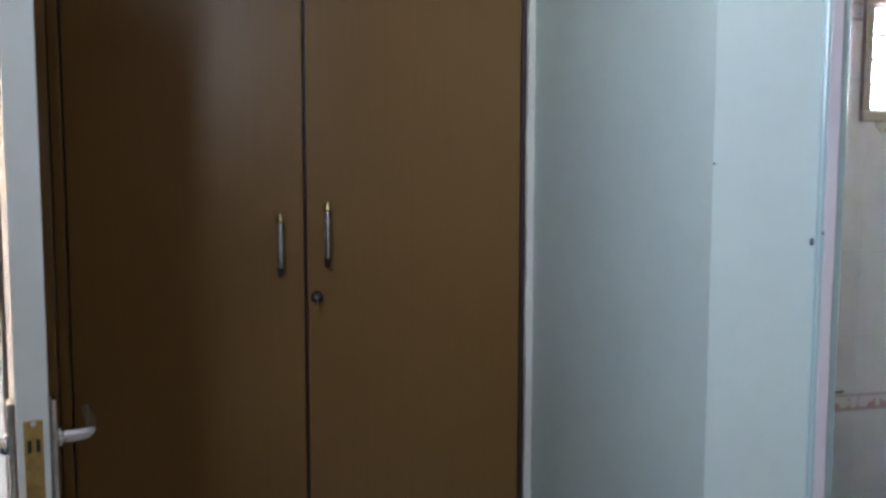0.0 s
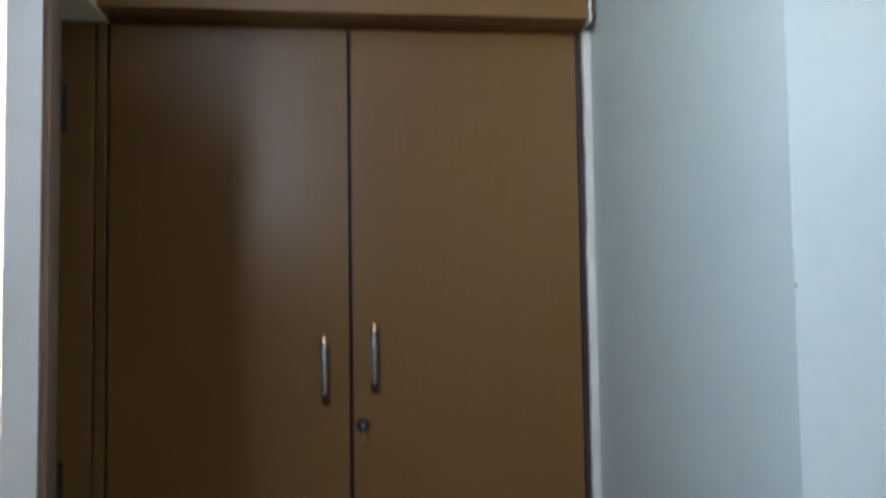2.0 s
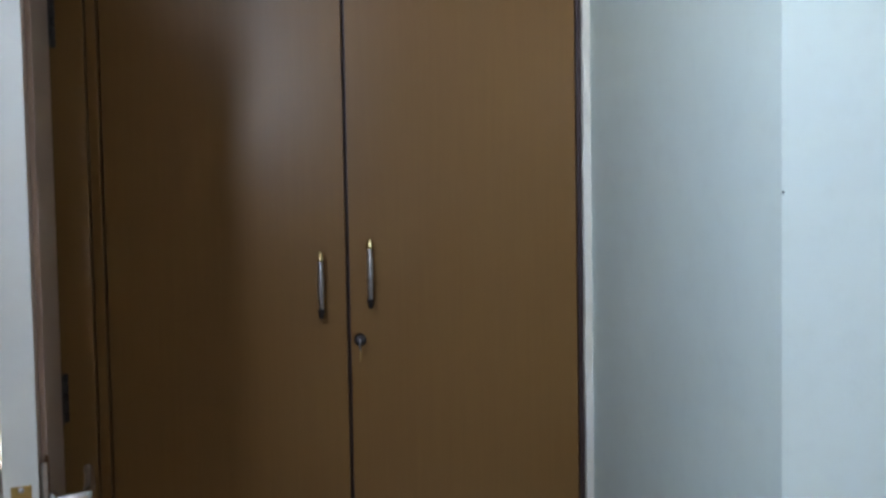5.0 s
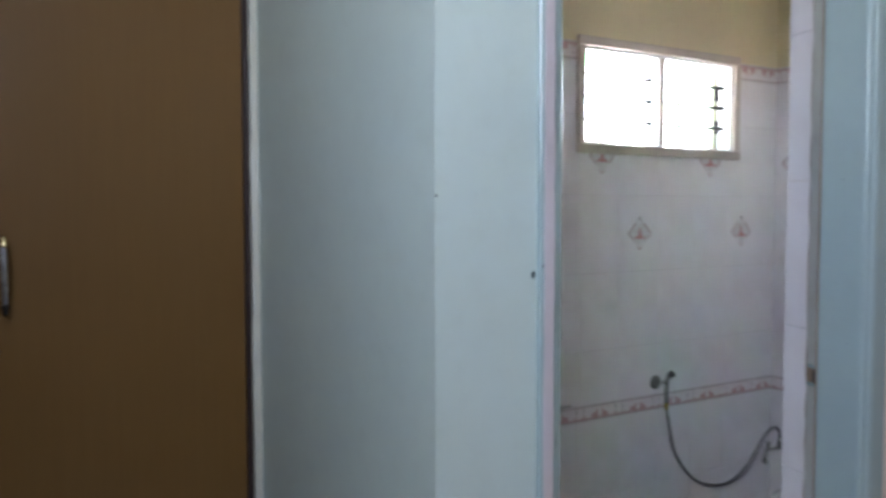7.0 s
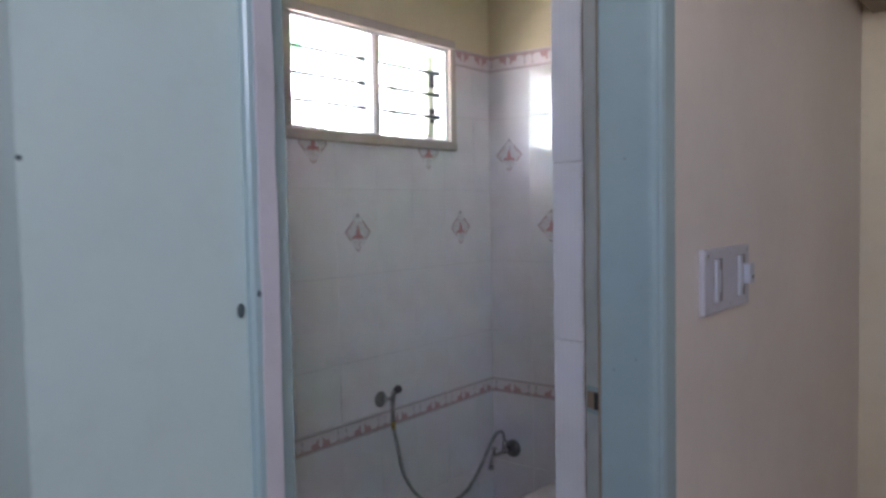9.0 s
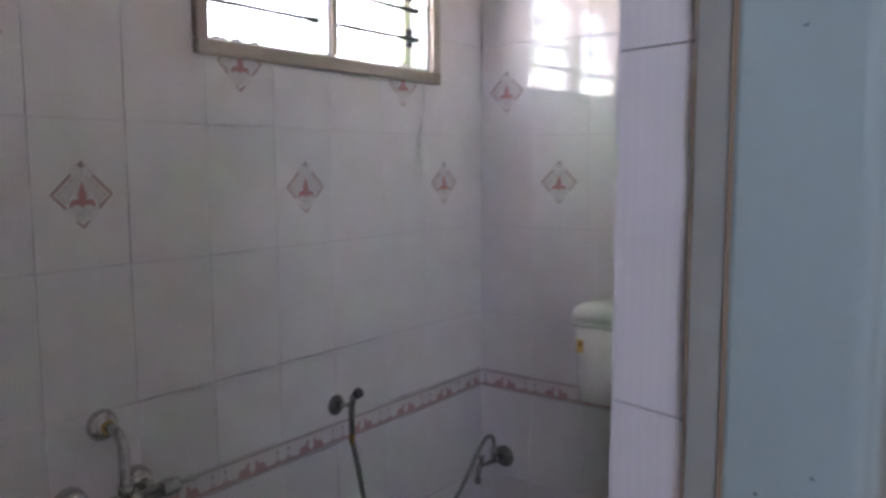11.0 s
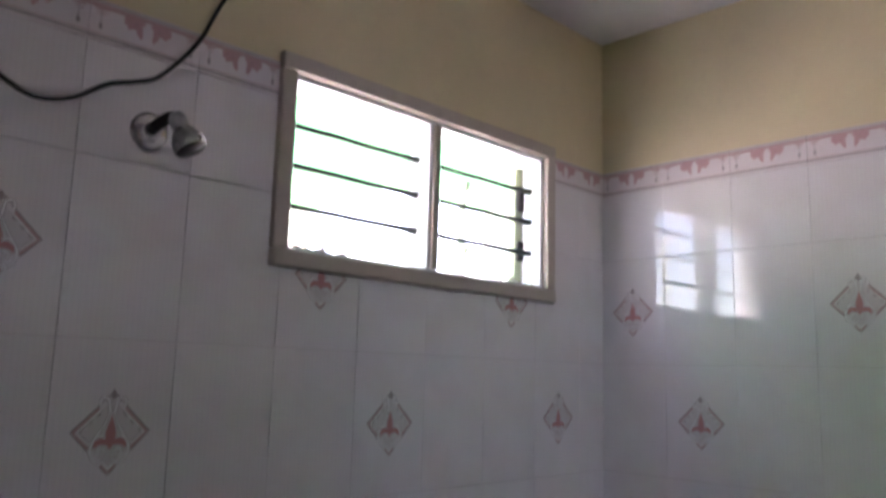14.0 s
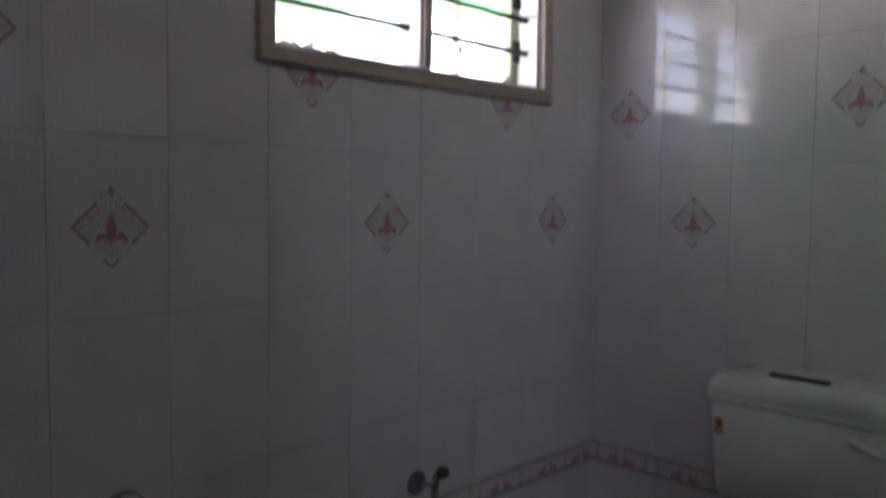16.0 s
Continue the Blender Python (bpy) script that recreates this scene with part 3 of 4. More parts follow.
# ---- bathroom window ----
def window():
    w = thing("window_1", "small two-bay bathroom window in a grimy cream frame", "window", kind="structure")
    X0, X1, Z0, Z1 = -1.147, -0.252, 1.656, 2.094
    fw = 0.036
    for b in ((X0, X1, -0.016, 0.012, Z1 - fw, Z1), (X0, X1, -0.018, 0.012, Z0, Z0 + fw), (X0, X0 + fw, -0.015, 0.012, Z0 + fw, Z1 - fw), (X1 - fw, X1, -0.015, 0.012, Z0 + fw, Z1 - fw)):
        part("casing", box(bmesh.new(), *b, 0.006), casing_paint, w, "stained beige painted casing")
    a0, a1, c0, c1 = WX0, WX1, WZ0, WZ1
    iw = 0.011
    for b in ((a0, a1, 0.0, 0.060, c1 - iw, c1), (a0, a1, 0.0, 0.060, c0, c0 + iw), (a0, a0 + iw, 0.001, 0.059, c0 + iw, c1 - iw), (a1 - iw, a1, 0.001, 0.059, c0 + iw, c1 - iw)):
        part("inner_frame", box(bmesh.new(), *b, 0.002), reveal_white, w)
    part("mullion", box(bmesh.new(), -0.729, -0.689, -0.004, 0.066, c0 + iw, c1 - iw, 0.005), reveal_white, w, "white painted mullion")
    part("mullion_bead", box(bmesh.new(), -0.718, -0.700, -0.010, 0.0, c0 + iw, c1 - iw, 0.003), frame_cream, w)
    for z in (1.964, 1.878, 1.791):
        for x0, x1 in ((-1.1065, -0.7285), (-0.6895, -0.3015)):
            bm = bmesh.new()
            n = 16
            pts = [(x0 + (x1 - x0) * i / n, 0.040 + 0.0006 * math.sin(i * 1.3 + z * 40), z + 0.0004 * math.sin(i * 0.9 + x0 * 9)) for i in range(n + 1)]
            tube(bm, pts, [0.0070 + (0.0020 if i >= n - 1 else 0.0) for i in range(n + 1)], 8)
            part("bar", bm, bar_paint, w, "dark painted iron security bar")
    for x in (-0.305, -0.522):
        wide = 0.032 if x > -0.4 else 0.007
        ch = part("louvre_channel", box(bmesh.new(), x - wide / 2, x + wide / 2, 0.075, 0.098, c0 + 0.003, c1 - (0.02 if wide > 0.01 else 0.10), 0.002), channel_green, w, "pale green louvre channel")
        for z in ((1.94, 1.80) if wide > 0.01 else (1.945, 1.775)):
            bm = bmesh.new()
            s = 1.0 if wide > 0.01 else 0.45
            box(bm, x - 0.014 * s, x + 0.013 * s, 0.066, 0.074, z - 0.028 * s, z + 0.028 * s, 0.002)
            box(bm, x + 0.010 * s, x + 0.018 * s, 0.062, 0.072, z - 0.024 * s, z - 0.010 * s, 0.001)
            box(bm, x + 0.010 * s, x + 0.018 * s, 0.062, 0.072, z + 0.008 * s, z + 0.022 * s, 0.001)
            part("clip", bm, iron if s > 0.5 else channel_green, ch, "dark metal louvre clip" if s > 0.5 else "")
    part("reveal", box(bmesh.new(), a1 - 0.0015, a1 + 0.004, 0.061, 0.097, c0, c1), reveal_white, w)
    part("reveal", box(bmesh.new(), a0 - 0.004, a0 + 0.0015, 0.061, 0.097, c0, c1), reveal_white, w)
    part("reveal", box(bmesh.new(), a0 + 0.002, a1 - 0.002, 0.061, 0.097, c1 - 0.0015, c1 + 0.004), reveal_white, w)
    part("sill", box(bmesh.new(), a0 + 0.002, a1 - 0.002, 0.061, 0.097, c0 - 0.004, c0 + 0.0015), reveal_white, w)


window()
bm, rng = bmesh.new(), random.Random(4)
for x, n, size in ((-1.075, 8, 0.007), (-1.05, 26, 0.006), (-1.0, 34, 0.0055), (-0.85, 16, 0.0028), (-0.42, 12, 0.005), (-0.33, 8, 0.004), (-0.6, 10, 0.003)):
    for _ in range(n):
        r = size * rng.uniform(0.4, 1.2)
        cx, cy = x + rng.gauss(0, 0.03), rng.uniform(0.012, 0.06)
        if -1.10 < cx < -0.74 or -0.68 < cx < -0.31:
            q = bmesh.ops.create_icosphere(bm, subdivisions=1, radius=r, matrix=pose(cx, cy, WZ0 + 0.011 + r * 0.5, rng.uniform(0, 90), rng.uniform(0, 90), 0) @ Matrix.Diagonal((1.5, 1, 0.8, 1)))
tagged(part("plaster_crumbs", bm, brown_stain), "plaster crumbs and dirt along the window ledge", "debris", kind="stuff")


# ---- plumbing ----
def flange(bm, m, r=0.032, depth=0.022):
    lathe(bm, [(r, 0.0), (r, 0.003), (r * 0.93, depth * 0.45), (r * 0.72, depth * 0.8), (r * 0.45, depth), (r * 0.36, depth)], 28, m)


def wall_mixer():
    t = thing("wall_mixer", "worn chrome two-handle shower mixer on the tiled wall", "tap")
    xl, xr, xc, z = -1.482, -1.335, -1.405, 0.728
    for x in (xl, xr):
        bm = bmesh.new()
        flange(bm, on_window_wall(x, z), 0.036, 0.034)
        part("flange", bm, chrome, t)
        bm = bmesh.new()
        tube(bm, smooth_path([(x, 0, z), (x, -0.05, z), (x + (0.012 if x < xc else -0.012), -0.075, z - 0.004)], 4), 0.0135, 14)
        part("inlet", bm, chrome, t)
    bm = bmesh.new()
    tube(bm, [(xl - 0.01, -0.08, z - 0.004), (xc - 0.03, -0.08, z - 0.004), (xc - 0.028, -0.08, z - 0.004), (xc + 0.028, -0.08, z - 0.004), (xc + 0.03, -0.08, z - 0.004), (xr + 0.01, -0.08, z - 0.004)], [0.017, 0.016, 0.021, 0.021, 0.016, 0.017], 18)
    part("body", bm, chrome, t)
    for x, s in ((xl - 0.01, -1), (xr + 0.01, 1)):
        bm = bmesh.new()
        lathe(bm, [(0.016, 0), (0.019, 0.004), (0.020, 0.018), (0.017, 0.026), (0.019, 0.030), (0.016, 0.042), (0.006, 0.047), (0.0, 0.047)], 20, basis((0, 0, 1), (0, s, 0), (-0.0 + s, 0, 0), (x, -0.08, z - 0.004)))
        knob = part("handle", bm, chrome, t)
        bm = bmesh.new()
        tube(bm, [(x + s * 0.034, -0.083, z - 0.002), (x + s * 0.055, -0.098, z + 0.004), (x + s * 0.072, -0.108, z + 0.008)], [0.0042, 0.0036, 0.0046], 10)
        part("lever", bm, chrome, knob)
    bm = bmesh.new()
    flange(bm, on_window_wall(xc, 0.872), 0.034, 0.026)
    part("flange", bm, chrome, t)
    bm = bmesh.new()
    tube(bm, smooth_path([(xc, 0, 0.872), (xc, -0.035, 0.872), (xc, -0.062, 0.866), (xc, -0.079, 0.846), (xc, -0.081, 0.80), (xc, -0.081, z)], 6), 0.0115, 16)
    part("riser", bm, chrome, t)
    bm = bmesh.new()
    lathe(bm, [(0.0165, 0), (0.0165, 0.020), (0.0145, 0.022)], 8, Matrix.Translation((xc, -0.081, z + 0.014)))
    part("nut", bm, chrome, t)
    bm = bmesh.new()
    lathe(bm, [(0.0150, 0), (0.0150, 0.006), (0.0120, 0.008)], 14, on_window_wall(xc, 0.872, 0.024))
    part("seal", bm, brass, t, "yellowed brass collar")


def shower():
    t = thing("shower_head", "dull chrome shower head on a short wall arm", "shower")
    x, z = -1.402, 1.862
    bm = bmesh.new()
    flange(bm, on_window_wall(x, z), 0.034, 0.012)
    part("flange", bm, chrome, t)
    bm = bmesh.new()
    tube(bm, smooth_path([(x, 0, z), (x + 0.004, -0.035, z + 0.010), (x + 0.011, -0.060, z + 0.015), (x + 0.017, -0.078, z + 0.008)], 6), 0.0105, 14)
    part("arm", bm, iron, t, "darkened metal arm")
    axis = Vector((0.34, -0.34, -0.88)).normalized()
    right = axis.orthogonal().normalized()
    m = basis(right, axis.cross(right), axis, (x + 0.014, -0.074, z + 0.013))
    bm = bmesh.new()
    lathe(bm, [(0.011, -0.006), (0.015, 0.0), (0.0155, 0.014), (0.013, 0.018), (0.020, 0.030), (0.027, 0.044), (0.0285, 0.056), (0.027, 0.062)], 26, m)
    part("head", bm, steel, t, "dull metal spray head")
    bm = bmesh.new()
    lathe(bm, [(0.0262, 0.060), (0.0255, 0.064), (0.0, 0.066)], 26, m)
    part("spray_plate", bm, dark_grey_plastic, t, "dark rubber spray plate")


def health_faucet():
    t = thing("health_faucet", "chrome hand shower on a wall hook with a metal hose", "health faucet")
    bm = bmesh.new()
    flange(bm, on_window_wall(-0.724, 0.742), 0.029, 0.013)
    hook = part("hook", bm, tarnished, t, "tarnished wall hook")
    bm = bmesh.new()
    tube(bm, smooth_path([(-0.724, 0, 0.744), (-0.722, -0.03, 0.746), (-0.720, -0.052, 0.752)], 4), 0.0065, 10)
    part("hook_arm", bm, chrome, hook)
    bm = bmesh.new()
    tube(bm, smooth_path([(-0.722, -0.080, 0.786), (-0.720, -0.066, 0.776), (-0.719, -0.057, 0.752), (-0.718, -0.054, 0.705), (-0.717, -0.054, 0.668)], 5), [0.013 - 0.004 * min(1, i / 8) for i in range(21)], 14)
    part("sprayer", bm, chrome, t)
    bm = bmesh.new()
    lathe(bm, [(0.0125, 0), (0.0145, 0.003), (0.0145, 0.009), (0.0125, 0.012)], 18, basis((1, 0, 0), (0, 0.6, 0.8), (0, -0.8, 0.6), (-0.722, -0.082, 0.787)))
    part("spray_face", bm, dark_grey_plastic, t)
    bm = bmesh.new()
    tube(bm, [(-0.717, -0.054, 0.672), (-0.716, -0.055, 0.640)], [0.0085, 0.0075], 12)
    part("hose_nut", bm, brass, t)
    bm = bmesh.new()
    path = smooth_path([(-0.716, -0.055, 0.645), (-0.710, -0.068, 0.57), (-0.688, -0.080, 0.46), (-0.60, -0.09, 0.352), (-0.48, -0.095, 0.300), (-0.355, -0.098, 0.305), (-0.25, -0.098, 0.372), (-0.165, -0.095, 0.455), (-0.10, -0.09, 0.487), (-0.060, -0.088, 0.472), (-0.048, -0.087, 0.43)], 12)
    tube(bm, path, [0.0062 + (0.0006 if i % 2 else 0.0) for i in range(len(path))], 10)
    part("hose", bm, hose_grey, t, "flexible braided metal hose")
    # the valve on the side wall that feeds it
    v = thing("angle_valve", "tarnished chrome angle valve with a small spout on the tiles", "valve")
    bm = bmesh.new()
    flange(bm, on_right_wall(-0.098, 0.393), 0.038, 0.018)
    part("flange", bm, tarnished, v)
    bm = bmesh.new()
    tube(bm, [(0, -0.09, 0.393), (-0.048, -0.088, 0.393), (-0.052, -0.087, 0.393)], [0.012, 0.013, 0.012], 14)
    tube(bm, [(-0.048, -0.087, 0.385), (-0.048, -0.087, 0.425), (-0.048, -0.087, 0.44)], [0.013, 0.012, 0.009], 14)
    part("body", bm, chrome, v)
    bm = bmesh.new()
    tube(bm, smooth_path([(-0.05, -0.087, 0.388), (-0.078, -0.076, 0.385), (-0.105, -0.066, 0.384), (-0.112, -0.062, 0.360), (-0.113, -0.061, 0.338)], 5), 0.0085, 12)
    part("spout", bm, chrome, v)
    bm = bmesh.new()
    lathe(bm, [(0.012, 0), (0.0125, 0.012), (0.011, 0.016)], 8, Matrix.Translation((-0.113, -0.061, 0.324)))
    part("spout_nut", bm, chrome, v)
    bm = bmesh.new()
    lathe(bm, [(0.005, 0), (0.005, 0.016), (0.011, 0.018), (0.011, 0.028), (0.0, 0.030)], 12, Matrix.Translation((-0.100, -0.068, 0.388)))
    part("knob", bm, chrome, v)


def cistern():
    c = thing("cistern", "white plastic cistern with a rounded lid on the tiled wall", "cistern")
    y0, y1 = -0.43, -0.895
    bm = bmesh.new()
    rows = []
    for z, inset, depth in ((0.690, 0.026, 0.134), (0.694, 0.018, 0.142), (0.76, 0.011, 0.149), (0.935, 0.004, 0.156)):
        a, b = y0 - inset, y1 + inset
        rows.append([bm.verts.new(p) for p in ((-0.002, a, z), (-depth + 0.02, a, z), (-depth + 0.006, a - 0.006, z), (-depth, a - 0.02, z), (-depth, b + 0.02, z), (-depth + 0.006, b + 0.006, z), (-depth + 0.02, b, z), (-0.002, b, z))])
    for lo, hi in zip(rows, rows[1:]):
        for i in range(8):
            bm.faces.new((lo[i], lo[(i + 1) % 8], hi[(i + 1) % 8], hi[i])).smooth = True
    bm.faces.new(rows[0][::-1])
    bm.faces.new(rows[-1])
    part("tank", bm, ceramic, c)
    lid_rows = []
    bm = bmesh.new()
    for z, g in ((0.922, 0.001), (0.928, 0.004), (0.934, 0.005), (0.937, 0.003), (0.946, 0.006), (0.968, 0.004), (0.982, -0.004), (0.990, -0.018), (0.9935, -0.035), (0.995, -0.06)):
        a, b, d = y0 + g, y1 - g, 0.156 + g
        r = 0.028
        ring = [(-0.003, a)]
        ring += [(-d + r - r * math.sin(radians(q)), a - r + r * math.cos(radians(q))) for q in (0, 30, 60, 90)]
        ring += [(-d + r - r * math.cos(radians(q)), b + r - r * math.sin(radians(q))) for q in (0, 30, 60, 90)]
        ring += [(-0.003, b)]
        lid_rows.append([bm.verts.new((x, y, z)) for x, y in ring])
    for lo, hi in zip(lid_rows, lid_rows[1:]):
        n = len(lo)
        for i in range(n):
            bm.faces.new((lo[i], lo[(i + 1) % n], hi[(i + 1) % n], hi[i])).smooth = True
    bm.faces.new(lid_rows[0][::-1])
    bm.faces.new(lid_rows[-1])
    part("lid", bm, ceramic, c)
    bm = bmesh.new()
    lathe(bm, [(0.016, 0), (0.016, 0.008), (0.012, 0.012), (0.0, 0.013)], 18, on_right_wall(-0.765, 0.893, 0.153))
    boss = part("lever_boss", bm, ceramic, c)
    bm = bmesh.new()
    tube(bm, smooth_path([(-0.165, -0.758, 0.897), (-0.170, -0.785, 0.888), (-0.173, -0.815, 0.880), (-0.173, -0.845, 0.880)], 4), [0.009 + 0.0025 * min(1, i / 8) for i in range(13)], 12)
    part("flush_lever", bm, ceramic, boss, "white plastic flush lever")
    sticker = part("sticker", box(bmesh.new(), -0.1556, -0.1515, -0.472, -0.450, 0.845, 0.885), sticker_gold, c, "small gold sticker")
    part("sticker_mark", box(bmesh.new(), -0.1562, -0.1553, -0.468, -0.457, 0.864, 0.878), sticker_brown, sticker)
    bm = bmesh.new()
    lathe(bm, [(0.030, 0), (0.030, 0.03), (0.024, 0.034)], 20, Matrix.Translation((-0.068, -0.640, 0.655)))
    part("outlet_nut", bm, black_plastic, c, "black outlet nut")
    bm = bmesh.new()
    tube(bm, smooth_path([(-0.068, -0.64, 0.67), (-0.068, -0.64, 0.50), (-0.075, -0.645, 0.40), (-0.13, -0.65, 0.355)], 5), 0.021, 18)
    part("flush_pipe", bm, ceramic, c)
    bar = part("bar", box(bmesh.new(), -0.112, -0.094, -0.693, -0.560, 0.9953, 1.0035, 0.002), dark_grey_plastic)
    bar.name = "black_stick"
    tagged(bar, "black plastic stick lying on the cistern lid", "stick")


def toilet():
    t = thing("toilet", "white china toilet bowl with its seat lid closed", "toilet")
    cy = -0.655

    def ring(bm, z, half, x0, x1, n=40):
        """A rounded D in plan: flat towards the wall, round at the front."""
        out = []
        for i in range(n):
            a = 2 * math.pi * i / n
            c, s = math.cos(a), math.sin(a)
            mid = (x0 + x1) / 2
            px = mid - (mid - x1) * (abs(c) ** 0.85) if c > 0 else mid + (x0 - mid) * abs(c) ** 0.6
            out.append(bm.verts.new((px, cy + half * math.copysign(abs(s) ** 0.85, s), z)))
        return out

    def skin(bm, spec):
        rings = [ring(bm, *r) for r in spec]
        for lo, hi in zip(rings, rings[1:]):
            n = len(lo)
            for i in range(n):
                bm.faces.new((lo[i], lo[(i + 1) % n], hi[(i + 1) % n], hi[i])).smooth = True
        bm.faces.new(rings[0][::-1])
        bm.faces.new(rings[-1])
        return bm

    part("bowl", skin(bmesh.new(), [(-0.02, 0.12, -0.18, -0.50), (0.05, 0.115, -0.18, -0.49), (0.2, 0.13, -0.17, -0.55), (0.32, 0.17, -0.15, -0.64), (0.375, 0.185, -0.15, -0.67), (0.388, 0.183, -0.15, -0.668)]), vitreous, t)
    part("seat", skin(bmesh.new(), [(0.390, 0.184, -0.17, -0.672), (0.395, 0.189, -0.168, -0.678), (0.405, 0.188, -0.168, -0.677)]), ceramic, t)
    part("lid", skin(bmesh.new(), [(0.4065, 0.186, -0.17, -0.674), (0.412, 0.190, -0.168, -0.680), (0.420, 0.188, -0.170, -0.676), (0.427, 0.17, -0.18, -0.655), (0.430, 0.12, -0.22, -0.58)]), ceramic, t)
    t.location = (-0.068, 0.0, 0.0)


wall_mixer()
shower()
health_faucet()
cistern()
toilet()

# ---- water heater, its socket and cable ----
gy = thing("water_heater", "white rounded water heater high on the bathroom wall", "water heater")
bm = bmesh.new()
lathe(bm, [(0.05, 1.988), (0.100, 1.992), (0.120, 2.004), (0.130, 2.03), (0.136, 2.07), (0.140, 2.12), (0.141, 2.30), (0.13, 2.35), (0.10, 2.39), (0.04, 2.405)], 40, Matrix.Translation((-1.815, -0.19, 0)))
part("tank", bm, ceramic, gy)
bm = bmesh.new()
lathe(bm, [(0.040, 1.972), (0.075, 1.976), (0.092, 1.986), (0.095, 1.991), (0.05, 1.992)], 32, Matrix.Translation((-1.805, -0.195, 0)))
part("base_cap", bm, red_plastic, gy, "red plastic base cap")
bm = bmesh.new()
lathe(bm, [(0.08, 2.036), (0.130, 2.044), (0.148, 2.065), (0.150, 2.09), (0.150, 2.31), (0.135, 2.345), (0.08, 2.355)], 36, Matrix.Translation((-1.800, -0.115, 0)) @ Matrix.Diagonal((1, 0.72, 1, 1)))
part("back_shell", bm, black_plastic, gy, "black plastic back shell")
bm = bmesh.new()
box(bm, -1.89, -1.72, -0.02, 0.0, 2.10, 2.33, 0.004)
part("bracket", bm, iron, gy)

socket_cream = paint("cream_socket_plastic", (0.62, 0.57, 0.45), 0.4, 0.06, 0.05)
so = thing("wall_socket", "cream socket box with a white plug on yellow plaster", "socket", m=on_window_wall(-1.243, 2.305, -0.001))
part("plate", box(bmesh.new(), -0.052, 0.046, -0.050, 0.050, 0.0, 0.012, 0.003), socket_cream, so)
bm = bmesh.new()
lathe(bm, [(0.0265, 0.010), (0.0275, 0.016), (0.0265, 0.030), (0.020, 0.038), (0.006, 0.040)], 26, Matrix.Translation((-0.008, 0.002, 0)))
plug_top = part("plug", bm, ceramic, so, "round white plug with a black cable")
bm = bmesh.new()
lathe(bm, [(0.009, 0.0), (0.008, 0.014), (0.0055, 0.026)], 14, basis((1, 0, 0), (0, 0, 1), (0.25, -0.97, 0), (-0.006, -0.018, 0.026)))
part("cable_boot", bm, black_plastic, plug_top, "black rubber cable boot")
part("switch", box(bmesh.new(), -0.046, -0.038, -0.016, 0.024, 0.011, 0.018, 0.002), dark_grey_plastic, so, "narrow dark switch")
bm = bmesh.new()
cable = smooth_path([(-1.243, -0.026, 2.266), (-1.241, -0.026, 2.252), (-1.247, -0.024, 2.235), (-1.268, -0.02, 2.19), (-1.302, -0.018, 2.116), (-1.325, -0.018, 2.06), (-1.351, -0.018, 2.018), (-1.399, -0.018, 1.960), (-1.440, -0.018, 1.938), (-1.485, -0.018, 1.921), (-1.536, -0.018, 1.884), (-1.585, -0.02, 1.868), (-1.63, -0.03, 1.874), (-1.70, -0.06, 1.905), (-1.76, -0.12, 1.945), (-1.79, -0.18, 1.976)], 8)
tube(bm, cable, 0.0041, 8)
tagged(part("power_cable", bm, black_plastic), "black power cable looping from socket to heater", "cable")

# ---- outside ----
block("ground", "bare pale earth round the house", paint("dry_earth", (0.55, 0.54, 0.52), 0.9), (-60, 60, -60, 60, -0.6, -0.3), category="ground")
house = thing("neighbour_house", "pale green upper storey of the house next door", "house", kind="structure")
part("upper_wall", box(bmesh.new(), -0.7, 1.22, 2.5, 3.6, 2.60, 6.2, 0.01), green_paint, house, "pale green painted upper storey")
part("upper_wall", box(bmesh.new(), -4.6, -0.72, 2.5, 3.6, 2.35, 6.2, 0.01), green_paint, house)
part("upper_wall", box(bmesh.new(), 1.24, 3.6, 3.1, 3.6, 2.98, 6.2, 0.01), green_paint, house)
part("roof", box(bmesh.new(), -4.8, 3.8, 2.3, 3.8, 6.2, 6.35, 0.01), white_facade, house)
for x in (-4.4, -2.6, -0.65, 0.85, 3.3):
    part("column", box(bmesh.new(), x, x + 0.3, 3.2, 3.5, -0.3, 2.98 if x > 0 else (2.56 if x > -1 else 2.35), 0.01), white_facade, house)


# ---- wall tiles, piece by piece ----
TILE_MESHES = {}


def tile_mesh(w, h, mat, key):
    """A glazed tile with a softened rim, centred, its face at local z 0."""
    k = (round(w, 3), round(h, 3), key)
    if k not in TILE_MESHES:
        bm, e = bmesh.new(), 0.0009
        rings = []
        for dx, z in ((0.0, -0.006), (0.0, -0.0007), (e, 0.0)):
            a, b = w / 2 - dx * 0.5, h / 2 - dx
            rings.append([bm.verts.new(p) for p in ((-a, -b, z), (a, -b, z), (a, b, z), (-a, b, z))])
        for lo, hi in zip(rings, rings[1:]):
            for i in range(4):
                bm.faces.new((lo[i], lo[(i + 1) % 4], hi[(i + 1) % 4], hi[i]))
        bm.faces.new(rings[-1])
        TILE_MESHES[k] = mesh_of("tile", bm, mat)
    return TILE_MESHES[k]


